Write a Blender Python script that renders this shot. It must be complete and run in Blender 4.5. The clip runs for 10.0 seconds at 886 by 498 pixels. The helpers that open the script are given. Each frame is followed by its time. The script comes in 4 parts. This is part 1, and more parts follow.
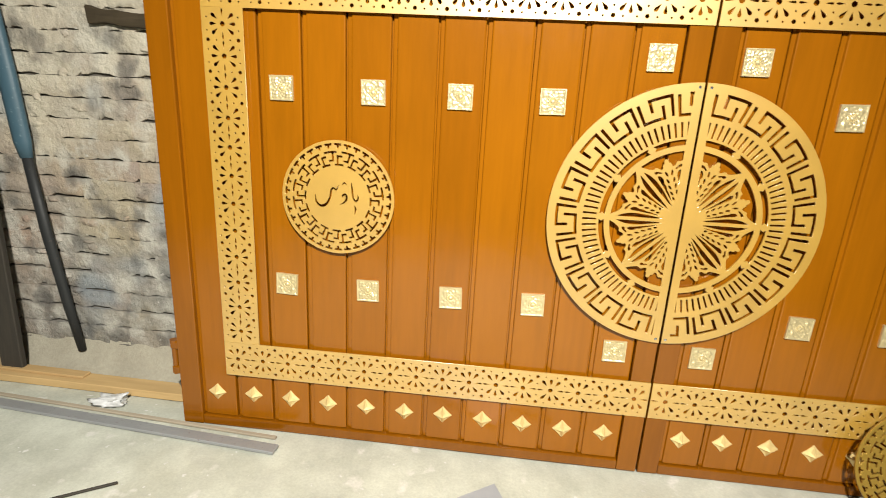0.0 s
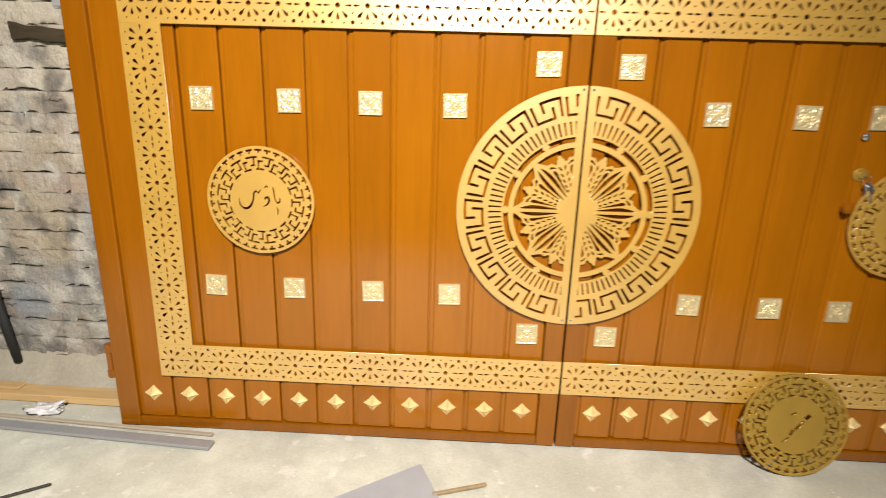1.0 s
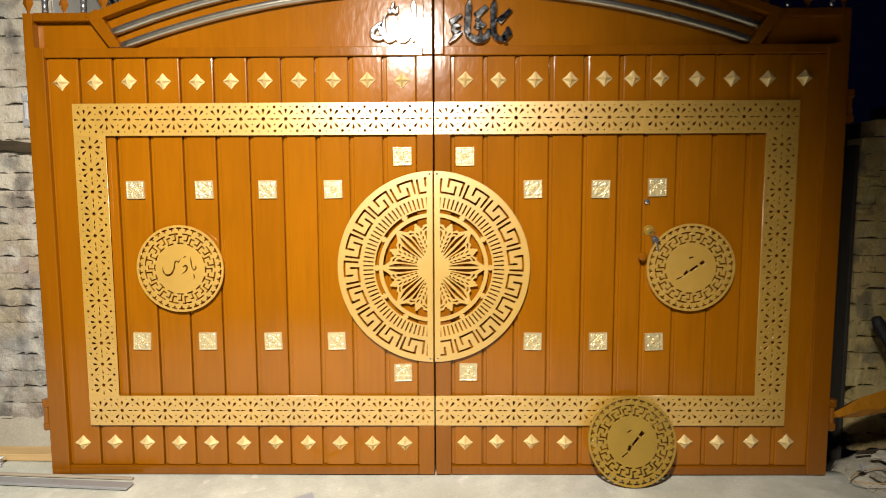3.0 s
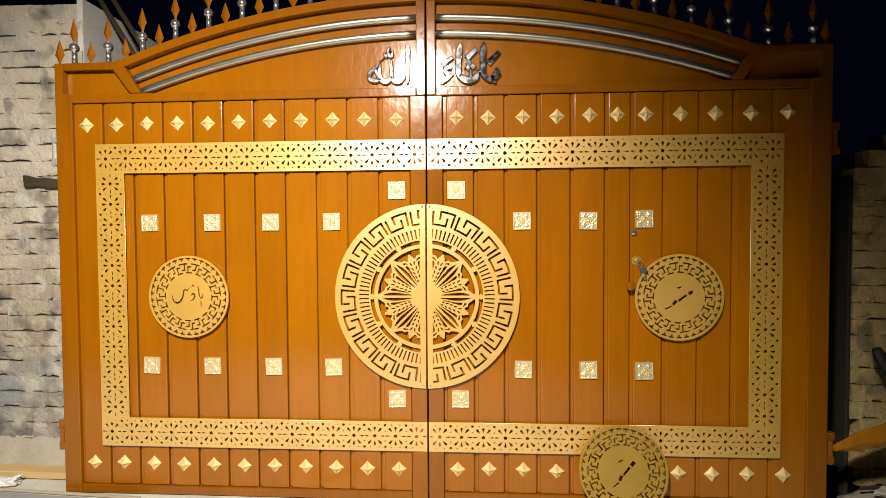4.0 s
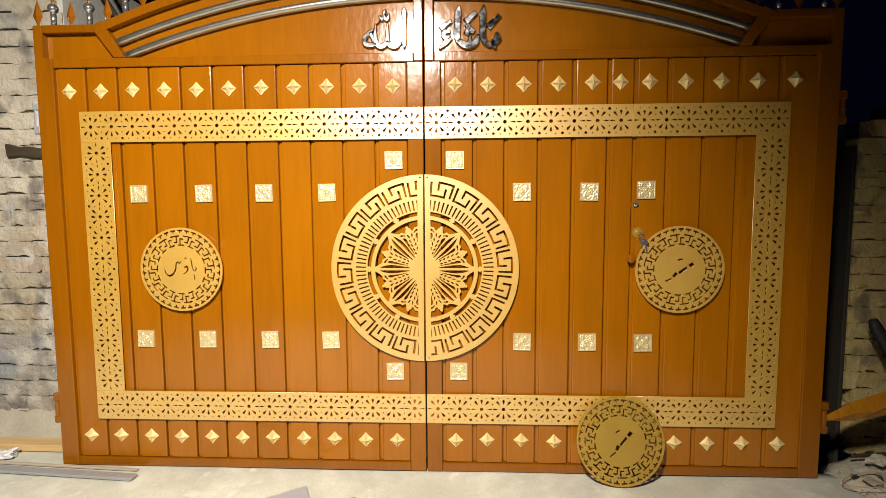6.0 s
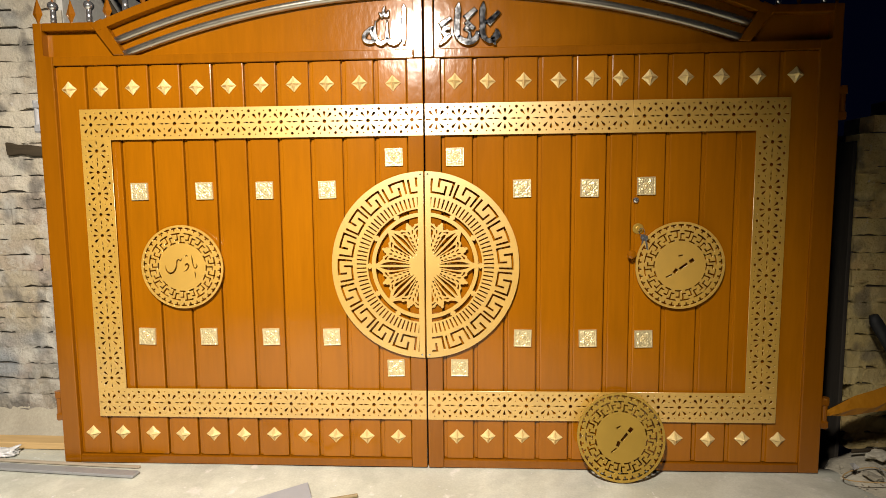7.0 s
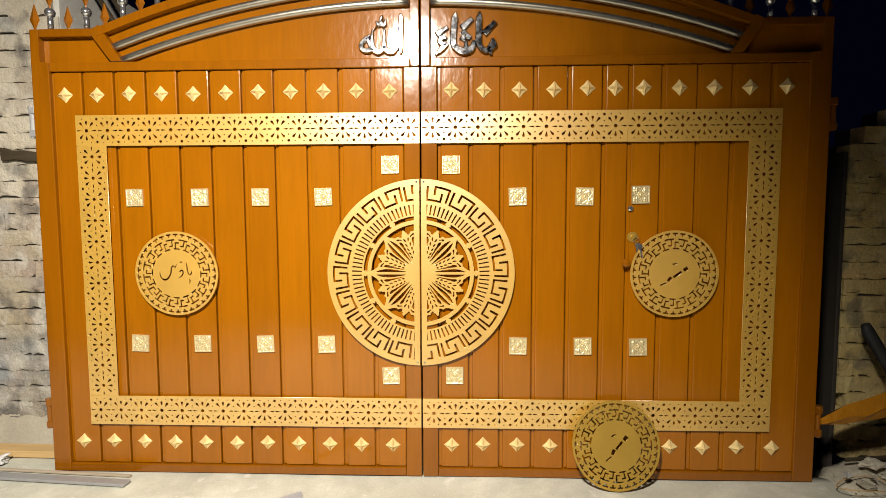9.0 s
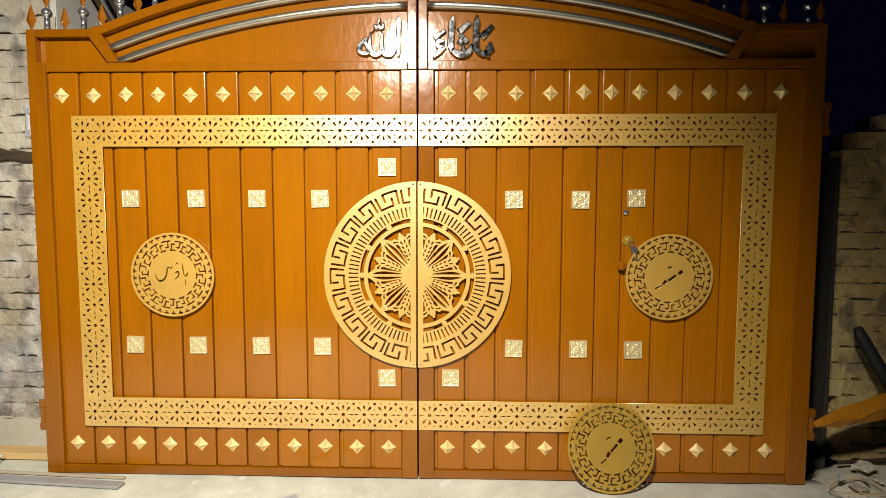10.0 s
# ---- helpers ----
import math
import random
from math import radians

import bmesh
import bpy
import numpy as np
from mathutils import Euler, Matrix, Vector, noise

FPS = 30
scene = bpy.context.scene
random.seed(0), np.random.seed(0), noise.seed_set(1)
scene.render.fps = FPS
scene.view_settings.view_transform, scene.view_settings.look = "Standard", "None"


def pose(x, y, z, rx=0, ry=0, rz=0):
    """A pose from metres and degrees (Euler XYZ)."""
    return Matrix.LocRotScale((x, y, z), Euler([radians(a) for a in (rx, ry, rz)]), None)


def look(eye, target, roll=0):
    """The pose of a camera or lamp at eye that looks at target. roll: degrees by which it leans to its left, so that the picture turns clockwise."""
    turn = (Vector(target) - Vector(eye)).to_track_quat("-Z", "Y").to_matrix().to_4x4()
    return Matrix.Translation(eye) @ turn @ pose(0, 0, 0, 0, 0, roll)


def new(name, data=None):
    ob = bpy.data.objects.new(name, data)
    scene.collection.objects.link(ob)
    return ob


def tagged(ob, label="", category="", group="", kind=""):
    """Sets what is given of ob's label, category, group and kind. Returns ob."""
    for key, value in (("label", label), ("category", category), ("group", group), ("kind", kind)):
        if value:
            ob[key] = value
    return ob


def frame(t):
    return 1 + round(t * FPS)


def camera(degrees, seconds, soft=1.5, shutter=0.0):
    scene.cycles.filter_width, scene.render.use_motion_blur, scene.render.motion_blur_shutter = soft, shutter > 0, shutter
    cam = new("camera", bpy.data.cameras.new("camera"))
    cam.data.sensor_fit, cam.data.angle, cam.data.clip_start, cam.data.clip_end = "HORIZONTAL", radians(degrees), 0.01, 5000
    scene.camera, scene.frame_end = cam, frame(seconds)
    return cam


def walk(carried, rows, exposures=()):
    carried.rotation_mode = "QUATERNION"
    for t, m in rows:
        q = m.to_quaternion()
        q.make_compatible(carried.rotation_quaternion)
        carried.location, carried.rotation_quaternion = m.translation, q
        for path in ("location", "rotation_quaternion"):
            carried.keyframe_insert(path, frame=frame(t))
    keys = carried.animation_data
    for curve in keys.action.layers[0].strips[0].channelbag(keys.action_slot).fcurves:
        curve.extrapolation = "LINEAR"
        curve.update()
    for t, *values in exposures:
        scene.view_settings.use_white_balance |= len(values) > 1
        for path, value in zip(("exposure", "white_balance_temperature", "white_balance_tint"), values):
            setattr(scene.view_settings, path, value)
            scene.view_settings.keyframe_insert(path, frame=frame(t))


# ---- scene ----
cam = camera(80.9, 10.0, soft=0.65, shutter=0.4)
PATH = [
    (0, (-0.629, -1.772, 1.362), (-0.807, 0.143, 0.81), 3.0),
    (0.5, (-0.58, -1.784, 1.366), (-0.693, 0.123, 0.773), 2.5),
    (1, (-0.429, -1.9, 1.36), (-0.49, 0.03, 0.841), 1.8),
    (1.5, (-0.211, -2.116, 1.345), (-0.184, -0.161, 0.921), 1.3),
    (2, (-0.144, -2.242, 1.331), (-0.115, -0.27, 0.995), 0.2),
    (2.5, (-0.13, -2.298, 1.317), (-0.129, -0.316, 1.051), -0.2),
    (3, (0.064, -2.384, 1.29), (0.044, -0.39, 1.129), -0.2),
    (3.2, (0.15, -2.421, 1.287), (0.098, -0.426, 1.162), -0.3),
    (4.3, (0.226, -2.473, 1.318), (0.104, -0.48, 1.262), -0.3),
    (4.5, (0.22, -2.468, 1.302), (0.105, -0.472, 1.245), -0.2),
    (5, (0.215, -2.435, 1.309), (0.108, -0.441, 1.198), -0.3),
    (5.5, (0.2, -2.428, 1.319), (0.105, -0.437, 1.161), -0.2),
    (7, (0.197, -2.432, 1.308), (0.103, -0.442, 1.13), -0.5),
    (7.5, (0.203, -2.426, 1.309), (0.108, -0.436, 1.135), -0.5),
    (8, (0.196, -2.427, 1.308), (0.103, -0.436, 1.142), -0.5),
    (8.5, (0.197, -2.43, 1.309), (0.112, -0.438, 1.152), -0.3),
    (9, (0.192, -2.437, 1.303), (0.119, -0.443, 1.158), -0.2),
    (9.5, (0.193, -2.441, 1.304), (0.126, -0.447, 1.165), -0.0),
    (10, (0.188, -2.443, 1.304), (0.132, -0.449, 1.168), 0.1),
]
walk(cam, [(t, look(e, g, r)) for t, e, g, r in PATH], [(0.0, -0.17, 6000, 6), (0.5, -0.18, 6050, 12), (1.5, -0.22, 6200, 14), (2.0, -0.27, 6250, 18), (3.0, -0.22, 6250, 11), (4.3, -0.17, 6450, 12), (8.5, -0.17, 6450, 12), (10.0, -0.17, 6350, 9)])

# ---- light: one floodlight over the path, a dark night sky ----
world = bpy.data.worlds.new("night")
scene.world = world
world.use_nodes = True
world.node_tree.nodes["Background"].inputs[0].default_value = (0.05, 0.08, 0.36, 1)
world.node_tree.nodes["Background"].inputs[1].default_value = 0.010
LAMP = Vector((-0.30, -2.9, 2.97))
flood = new("floodlight", bpy.data.lights.new("floodlight", "SPOT"))
flood.data.energy, flood.data.color = 1480, (1.0, 0.89, 0.75)
flood.data.spot_size, flood.data.spot_blend, flood.data.shadow_soft_size = radians(108), 1.0, 0.12
flood.matrix_world = look(LAMP, (-1.22, 0, -0.35))


# ---- materials ----
def mat(name):
    m = bpy.data.materials.new(name)
    m.use_nodes = True
    return m, m.node_tree, m.node_tree.nodes["Principled BSDF"]


def node(nt, kind, **sets):
    n = nt.nodes.new(kind)
    for k, v in sets.items():
        n.inputs[k].default_value = v
    return n


def coords(nt, scale, random_shift=True):
    tc = nt.nodes.new("ShaderNodeTexCoord")
    mp = nt.nodes.new("ShaderNodeMapping")
    mp.inputs["Scale"].default_value = scale
    nt.links.new(tc.outputs["Object"], mp.inputs["Vector"])
    if random_shift:
        oi = nt.nodes.new("ShaderNodeObjectInfo")
        cb = nt.nodes.new("ShaderNodeCombineXYZ")
        mu = node(nt, "ShaderNodeMath")
        mu.operation = "MULTIPLY"
        mu.inputs[1].default_value = 37.0
        nt.links.new(oi.outputs["Random"], mu.inputs[0])
        for i in range(3):
            nt.links.new(mu.outputs[0], cb.inputs[i])
        nt.links.new(cb.outputs[0], mp.inputs["Location"])
    return mp.outputs[0]


def noise_tex(nt, vec, scale, detail=5, rough=0.6):
    n = node(nt, "ShaderNodeTexNoise", Scale=scale, Detail=detail, Roughness=rough)
    nt.links.new(vec, n.inputs["Vector"])
    return n.outputs["Fac"]


def ramp(nt, fac, stops):
    r = nt.nodes.new("ShaderNodeValToRGB")
    els = r.color_ramp.elements
    els[0].position, els[0].color = stops[0][0], (*stops[0][1], 1)
    els[1].position, els[1].color = stops[-1][0], (*stops[-1][1], 1)
    for p, c in stops[1:-1]:
        els.new(p).color = (*c, 1)
    nt.links.new(fac, r.inputs[0])
    return r.outputs[0]


def mix(nt, fac, a, b, mode="MIX"):
    n = nt.nodes.new("ShaderNodeMix")
    n.data_type, n.blend_type = "RGBA", mode
    for sock, val in ((n.inputs[0], fac), (n.inputs[6], a), (n.inputs[7], b)):
        if isinstance(val, (int, float)):
            sock.default_value = val
        elif isinstance(val, tuple):
            sock.default_value = (*val, 1)
        else:
            nt.links.new(val, sock)
    return n.outputs[2]


def grey(v):
    return (v, v, v)


def bump(nt, bsdf, height, strength, dist):
    b = node(nt, "ShaderNodeBump", Strength=strength, Distance=dist)
    nt.links.new(height, b.inputs["Height"])
    nt.links.new(b.outputs[0], bsdf.inputs["Normal"])
    return b


def wood_paint(name, dark, light, rough=0.28, along="z"):
    """Varnished woodgrain paint on sheet steel: long faint grain, drips, glossy."""
    m, nt, p = mat(name)
    v = coords(nt, {"z": (1, 1, 0.07), "x": (0.07, 1, 1)}[along])
    g = noise_tex(nt, v, 55, 6, 0.65)
    v2 = coords(nt, (1, 1, 0.5))
    big = noise_tex(nt, v2, 3.2, 3, 0.5)
    col = mix(nt, ramp(nt, big, [(0.3, grey(0)), (0.7, grey(1))]), mix(nt, g, dark, light), mix(nt, g, tuple(c * 0.86 for c in dark), tuple(c * 0.9 for c in light)))
    oi = nt.nodes.new("ShaderNodeObjectInfo")
    tone = ramp(nt, oi.outputs["Random"], [(0, (0.93, 0.90, 0.90)), (1, (1.07, 1.07, 1.07))])
    col = mix(nt, 1.0, col, tone, "MULTIPLY")
    # long runs of varnish, darker where the coat is thick
    runs = noise_tex(nt, coords(nt, {"z": (1, 1, 0.16), "x": (0.16, 1, 1)}[along]), 13, 3, 0.55)
    col = mix(nt, ramp(nt, runs, [(0.48, grey(0)), (0.70, grey(0.35))]), col, tuple(c * 0.78 for c in dark))
    nt.links.new(col, p.inputs["Base Color"])
    v3 = coords(nt, (1, 1, 0.35))
    peel = noise_tex(nt, v3, 60, 3, 0.6)
    nt.links.new(ramp(nt, peel, [(0.2, grey(rough - 0.05)), (0.8, grey(rough + 0.1))]), p.inputs["Roughness"])
    p.inputs["Specular IOR Level"].default_value = 0.02 if rough < 0.6 else 0.12
    p.inputs["Coat Weight"].default_value = 1.0 if rough < 0.6 else 0.0
    p.inputs["Coat Roughness"].default_value = 0.14
    b = bump(nt, p, peel, 0.10, 0.004)
    dent = node(nt, "ShaderNodeBump", Strength=0.09, Distance=0.03)
    nt.links.new(noise_tex(nt, coords(nt, (1, 1, 0.7)), 8, 3, 0.5), dent.inputs["Height"])
    nt.links.new(b.outputs[0], dent.inputs["Normal"])
    nt.links.new(dent.outputs[0], p.inputs["Coat Normal"])
    return m


def metal(name, colour, rough, metallic, grain=90.0, wear=None, bump_s=0.12):
    m, nt, p = mat(name)
    v = coords(nt, (1, 1, 1))
    n1 = noise_tex(nt, v, grain, 4)
    n2 = noise_tex(nt, v, 7, 4)
    col = mix(nt, ramp(nt, n2, [(0.3, grey(0)), (0.75, grey(1))]), tuple(c * 0.84 for c in colour), colour)
    if wear:
        col = mix(nt, ramp(nt, n1, [(0.62, grey(0)), (0.75, grey(0.7))]), col, wear)
    nt.links.new(col, p.inputs["Base Color"])
    nt.links.new(ramp(nt, n1, [(0.2, grey(max(rough - 0.06, 0.03))), (0.8, grey(rough + 0.08))]), p.inputs["Roughness"])
    p.inputs["Metallic"].default_value = metallic
    bump(nt, p, n1, bump_s, 0.002)
    return m


WOOD = wood_paint("woodgrain_paint", (0.250, 0.0850, 0.0006), (0.330, 0.1150, 0.0009), 0.48)
FRAME = wood_paint("frame_paint", (0.193, 0.0635, 0.0007), (0.262, 0.0885, 0.0010), 0.46)
GOLD = metal("gold_paint", (0.68, 0.405, 0.052), 0.46, 0.34, 300, None, 0.05)
GOLD.node_tree.nodes["Principled BSDF"].inputs["Coat IOR"].default_value = 2.6
GOLD.node_tree.nodes["Principled BSDF"].inputs["Coat Weight"].default_value = 1.0
GOLD.node_tree.nodes["Principled BSDF"].inputs["Coat Roughness"].default_value = 0.34
DULL_GOLD = metal("dull_gold", (0.44, 0.28, 0.045), 0.42, 0.5, 200, None, 0.05)
STUD_BRASS = metal("stud_brass", (0.95, 0.75, 0.34), 0.32, 0.36, 120, None, 0.2)
LETTER = metal("letter_chrome", (0.60, 0.62, 0.65), 0.085, 1.0, 40, None, 0.03)
BRASS = metal("polished_brass", (0.76, 0.64, 0.36), 0.34, 0.55, 120, None, 0.1)
CHROME = metal("chrome", (0.72, 0.73, 0.74), 0.16, 0.9, 60, None, 0.05)
STEEL = metal("brushed_steel_tube", (0.56, 0.53, 0.45), 0.31, 0.95, 60, None, 0.02)
DARK_STEEL = metal("dull_mill_steel", (0.34, 0.35, 0.36), 0.45, 0.25, 80, (0.16, 0.10, 0.06), 0.3)
SHEET = metal("grey_sheet_steel", (0.37, 0.40, 0.45), 0.45, 0.15, 40, None, 0.05)
BLACK = metal("blackened_iron", (0.025, 0.027, 0.028), 0.6, 0.2, 50, (0.07, 0.06, 0.05), 0.4)
BLUE = metal("chalky_blue_paint", (0.055, 0.11, 0.15), 0.5, 0.0, 60, (0.20, 0.27, 0.30), 0.3)


def brick_material(name, warm):
    """Worn brick faces under thin mortar smears; warm: how yellow-brown they are, and how far brightened against the
    lamp's falloff.
    """
    m, nt, p = mat(name)
    v = coords(nt, (1, 1, 1))
    where = nt.nodes.new("ShaderNodeNewGeometry")

    def field(scale, detail, rough, shift, stretch=(1, 1, 1)):
        mp = nt.nodes.new("ShaderNodeMapping")
        mp.inputs["Location"].default_value, mp.inputs["Scale"].default_value = shift, stretch
        nt.links.new(where.outputs["Position"], mp.inputs["Vector"])
        return noise_tex(nt, mp.outputs[0], scale, detail, rough)

    oi = nt.nodes.new("ShaderNodeObjectInfo")
    base = ramp(nt, oi.outputs["Random"], [(0.0, (0.344, 0.245, 0.194)), (0.25, (0.372, 0.299, 0.231)), (0.5, (0.335, 0.304, 0.252)), (0.75, (0.400, 0.338, 0.242)), (0.9, (0.288, 0.279, 0.263)), (1.0, (0.372, 0.265, 0.210))])
    tint = ramp(nt, field(2.3, 3, 0.5, (2, 5, 1)), [(0.38, (0.372, 0.274, 0.210)), (0.5, (0.344, 0.319, 0.268)), (0.62, (0.400, 0.353, 0.247))])
    col = mix(nt, 0.55, base, tint)
    # grey cement wash, thickest on the low courses
    low = nt.nodes.new("ShaderNodeSeparateXYZ")
    nt.links.new(where.outputs["Position"], low.inputs[0])
    wash = node(nt, "ShaderNodeMath")
    wash.operation = "MULTIPLY_ADD"
    wash.inputs[1].default_value = -0.28
    nt.links.new(low.outputs["Z"], wash.inputs[0])
    nt.links.new(field(2.8, 5, 0.6, (6, 2, 8)), wash.inputs[2])
    col = mix(nt, ramp(nt, wash.outputs[0], [(0.22, grey(0.0)), (0.48, grey(0.85 - 0.6 * warm))]), col, (0.245, 0.245, 0.225))
    col = mix(nt, ramp(nt, field(7, 5, 0.6, (0, 0, 0)), [(0.48, grey(0)), (0.62, grey(0.75 - 0.4 * warm))]), col, (0.52, 0.505, 0.45))
    # paler cream towards the high courses
    high_tone = node(nt, "ShaderNodeMath")
    high_tone.operation = "MULTIPLY_ADD"
    high_tone.inputs[1].default_value = 0.25
    nt.links.new(low.outputs["Z"], high_tone.inputs[0])
    nt.links.new(field(2.2, 4, 0.55, (3, 9, 4)), high_tone.inputs[2])
    col = mix(nt, ramp(nt, high_tone.outputs[0], [(0.78, grey(0)), (0.98, grey(0.7 - 0.5 * warm))]), col, (0.60, 0.56, 0.45))
    # yellow-brown tint, its brightness raised to make up for light the cone loses
    col = mix(nt, warm, col, mix(nt, 1.0, col, (1.75, 1.55, 0.86), "MULTIPLY"))
    col = mix(nt, ramp(nt, field(5.2, 3, 0.5, (1, 1, 3), (1.2, 1, 1.0)), [(0.535, grey(0)), (0.61, grey(0.5)), (0.70, grey(0.85 - 0.2 * warm))]), col, (0.10, 0.097, 0.092))
    col = mix(nt, ramp(nt, field(2.4, 2, 0.5, (4.3, 1.7, 9.1)), [(0.57, grey(0)), (0.68, grey(0.7 - 0.45 * warm))]), col, (0.26, 0.30, 0.33))
    col = mix(nt, ramp(nt, field(24, 3, 0.6, (7, 3, 2)), [(0.66, grey(0)), (0.74, grey(0.7))]), col, (0.64, 0.62, 0.57))
    grit = noise_tex(nt, v, 90, 4, 0.6)
    col = mix(nt, 0.18, col, ramp(nt, grit, [(0.25, grey(0.3)), (0.75, grey(1.0))]), "MULTIPLY")
    nt.links.new(col, p.inputs["Base Color"])
    p.inputs["Roughness"].default_value = 0.88
    p.inputs["Specular IOR Level"].default_value = 0.2
    bump(nt, p, field(20, 6, 0.65, (0, 0, 0)), 0.8, 0.026)
    return m


def rough_material(name, a, b, c, scale=6.0, fine=70.0, bump_s=0.5, rough=0.9, spots=None):
    """Mortar, plaster, concrete: two tones, a third in blotches, fine grit."""
    m, nt, p = mat(name)
    v = coords(nt, (1, 1, 1), False)
    n1, n2, n3 = noise_tex(nt, v, scale, 6, 0.6), noise_tex(nt, v, scale * 0.27, 5, 0.6), noise_tex(nt, v, fine, 5, 0.7)
    col = mix(nt, ramp(nt, n1, [(0.35, grey(0)), (0.65, grey(1))]), a, b)
    col = mix(nt, ramp(nt, n2, [(0.52, grey(0)), (0.68, grey(0.8))]), col, c)
    if spots:
        n4 = noise_tex(nt, v, 11, 3, 0.5)
        col = mix(nt, ramp(nt, n4, [(0.64, grey(0)), (0.72, grey(0.7))]), col, spots)
        col = mix(nt, ramp(nt, noise_tex(nt, v, 34, 2, 0.4), [(0.73, grey(0)), (0.76, grey(0.8))]), col, (0.72, 0.72, 0.71))
        col = mix(nt, ramp(nt, noise_tex(nt, v, 2.1, 6, 0.7), [(0.50, grey(0)), (0.72, grey(0.4))]), col, (0.34, 0.335, 0.31))
    col = mix(nt, 0.35, col, ramp(nt, n3, [(0.25, grey(0.45)), (0.7, grey(1.0))]), "MULTIPLY")
    nt.links.new(col, p.inputs["Base Color"])
    nt.links.new(ramp(nt, n1, [(0.3, grey(rough)), (0.7, grey(max(rough - 0.15, 0.2)))]), p.inputs["Roughness"])
    p.inputs["Specular IOR Level"].default_value = 0.25
    bump(nt, p, n3, bump_s, 0.006)
    return m


BRICK = brick_material("old_brick", 0.0)
YELLOW_BRICK = brick_material("yellow_brick", 1.0)
WALL_MORTAR = rough_material("smeared_mortar", (0.10, 0.092, 0.08), (0.17, 0.155, 0.135), (0.04, 0.038, 0.035), 16)
MORTAR = rough_material("dark_mortar", (0.16, 0.15, 0.13), (0.30, 0.28, 0.24), (0.10, 0.095, 0.09), 14)
PLASTER = rough_material("pale_cement_plaster", (0.60, 0.60, 0.555), (0.68, 0.675, 0.62), (0.52, 0.52, 0.48), 4)
CONCRETE = rough_material("pale_concrete", (0.475, 0.49, 0.42), (0.63, 0.65, 0.565), (0.43, 0.43, 0.35), 5, 90, 0.25, 0.72, (0.74, 0.73, 0.69))
EARTH = rough_material("mortar_slope", (0.36, 0.335, 0.265), (0.42, 0.395, 0.315), (0.32, 0.295, 0.225), 7)
RUBBLE = rough_material("mortar_rubble", (0.58, 0.55, 0.44), (0.70, 0.67, 0.55), (0.42, 0.39, 0.30), 16, 60, 0.9)
TIMBER = wood_paint("raw_timber", (0.47, 0.32, 0.14), (0.60, 0.43, 0.21), 0.65, "x")
DUSTY_WOOD = wood_paint("dusty_timber", (0.36, 0.31, 0.23), (0.47, 0.42, 0.33), 0.65, "x")
# also colours the shade strip added at the right wall's end
DARK_WOOD_AND_SHADE = wood_paint("tarred_timber_and_shade", (0.03, 0.03, 0.028), (0.075, 0.065, 0.05), 0.6)
BAMBOO = wood_paint("weathered_pole", (0.24, 0.19, 0.11), (0.36, 0.29, 0.17), 0.6)
STUB = wood_paint("grey_timber", (0.022, 0.018, 0.012), (0.085, 0.066, 0.040), 0.7, "x")
STRAP = wood_paint("orange_primer", (0.30, 0.115, 0.004), (0.52, 0.235, 0.02), 0.36)
PLASTIC, _nt, _p = mat("white_polythene")
_p.inputs["Base Color"].default_value = (0.75, 0.76, 0.76, 1)
_p.inputs["Roughness"].default_value = 0.3
_p.inputs["Transmission Weight"].default_value = 0.25


# ---- mesh helpers ----
def to_mesh(name, bm, material, smooth=False):
    me = bpy.data.meshes.new(name)
    bmesh.ops.recalc_face_normals(bm, faces=bm.faces)
    bm.to_mesh(me)
    bm.free()
    if smooth:
        for p in me.polygons:
            p.use_smooth = True
    me.materials.append(material)
    return me


def place(name, me, parent=None, m=None, label=""):
    """A mesh object at the pose m (given in the world), under a thing or a part."""
    ob = new(name, me)
    if parent is not None:
        ob.parent = parent
        up, p = Matrix(), parent
        while p is not None:
            up = p.matrix_basis @ up
            p = p.parent
        ob.matrix_basis = up.inverted() @ (m or Matrix())
    elif m is not None:
        ob.matrix_basis = m
    if label:
        tagged(ob, label)
    return ob


def part(name, bm, material, parent, label="", m=None, smooth=False):
    return place(name, to_mesh(name, bm, material, smooth), parent, m, label)


def holder(name, x, y, z, label, category, group="", kind=""):
    ob = new(name)
    ob.matrix_basis = Matrix.Translation((x, y, z))
    ob.empty_display_size = 0.1
    return tagged(ob, label, category, group, kind)


def add_box(bm, x0, x1, y0, y1, z0, z1, bevel=0.0, seg=1):
    vs = [bm.verts.new((x, y, z)) for x in (x0, x1) for y in (y0, y1) for z in (z0, z1)]
    fs = [bm.faces.new([vs[i] for i in q]) for q in ((0, 1, 3, 2), (4, 6, 7, 5), (0, 4, 5, 1), (2, 3, 7, 6), (0, 2, 6, 4), (1, 5, 7, 3))]
    if bevel:
        es = {e for f in fs for e in f.edges}
        bmesh.ops.bevel(bm, geom=list(es), offset=bevel, segments=seg, affect="EDGES", profile=0.5)
    return bm


def box_bm(*a, **k):
    return add_box(bmesh.new(), *a, **k)


def lathe(bm, profile, n=16, axis_m=None):
    """Turn (radius, height) pairs round z."""
    rings = []
    for r, h in profile:
        rings.append([bm.verts.new((r * math.cos(2 * math.pi * i / n), r * math.sin(2 * math.pi * i / n), h)) for i in range(n)])
    for a, b in zip(rings, rings[1:]):
        for i in range(n):
            bm.faces.new((a[i], a[(i + 1) % n], b[(i + 1) % n], b[i]))
    bm.faces.new(rings[0][::-1])
    bm.faces.new(rings[-1])
    if axis_m:
        bmesh.ops.transform(bm, matrix=axis_m, verts=[v for r in rings for v in r])
    return bm


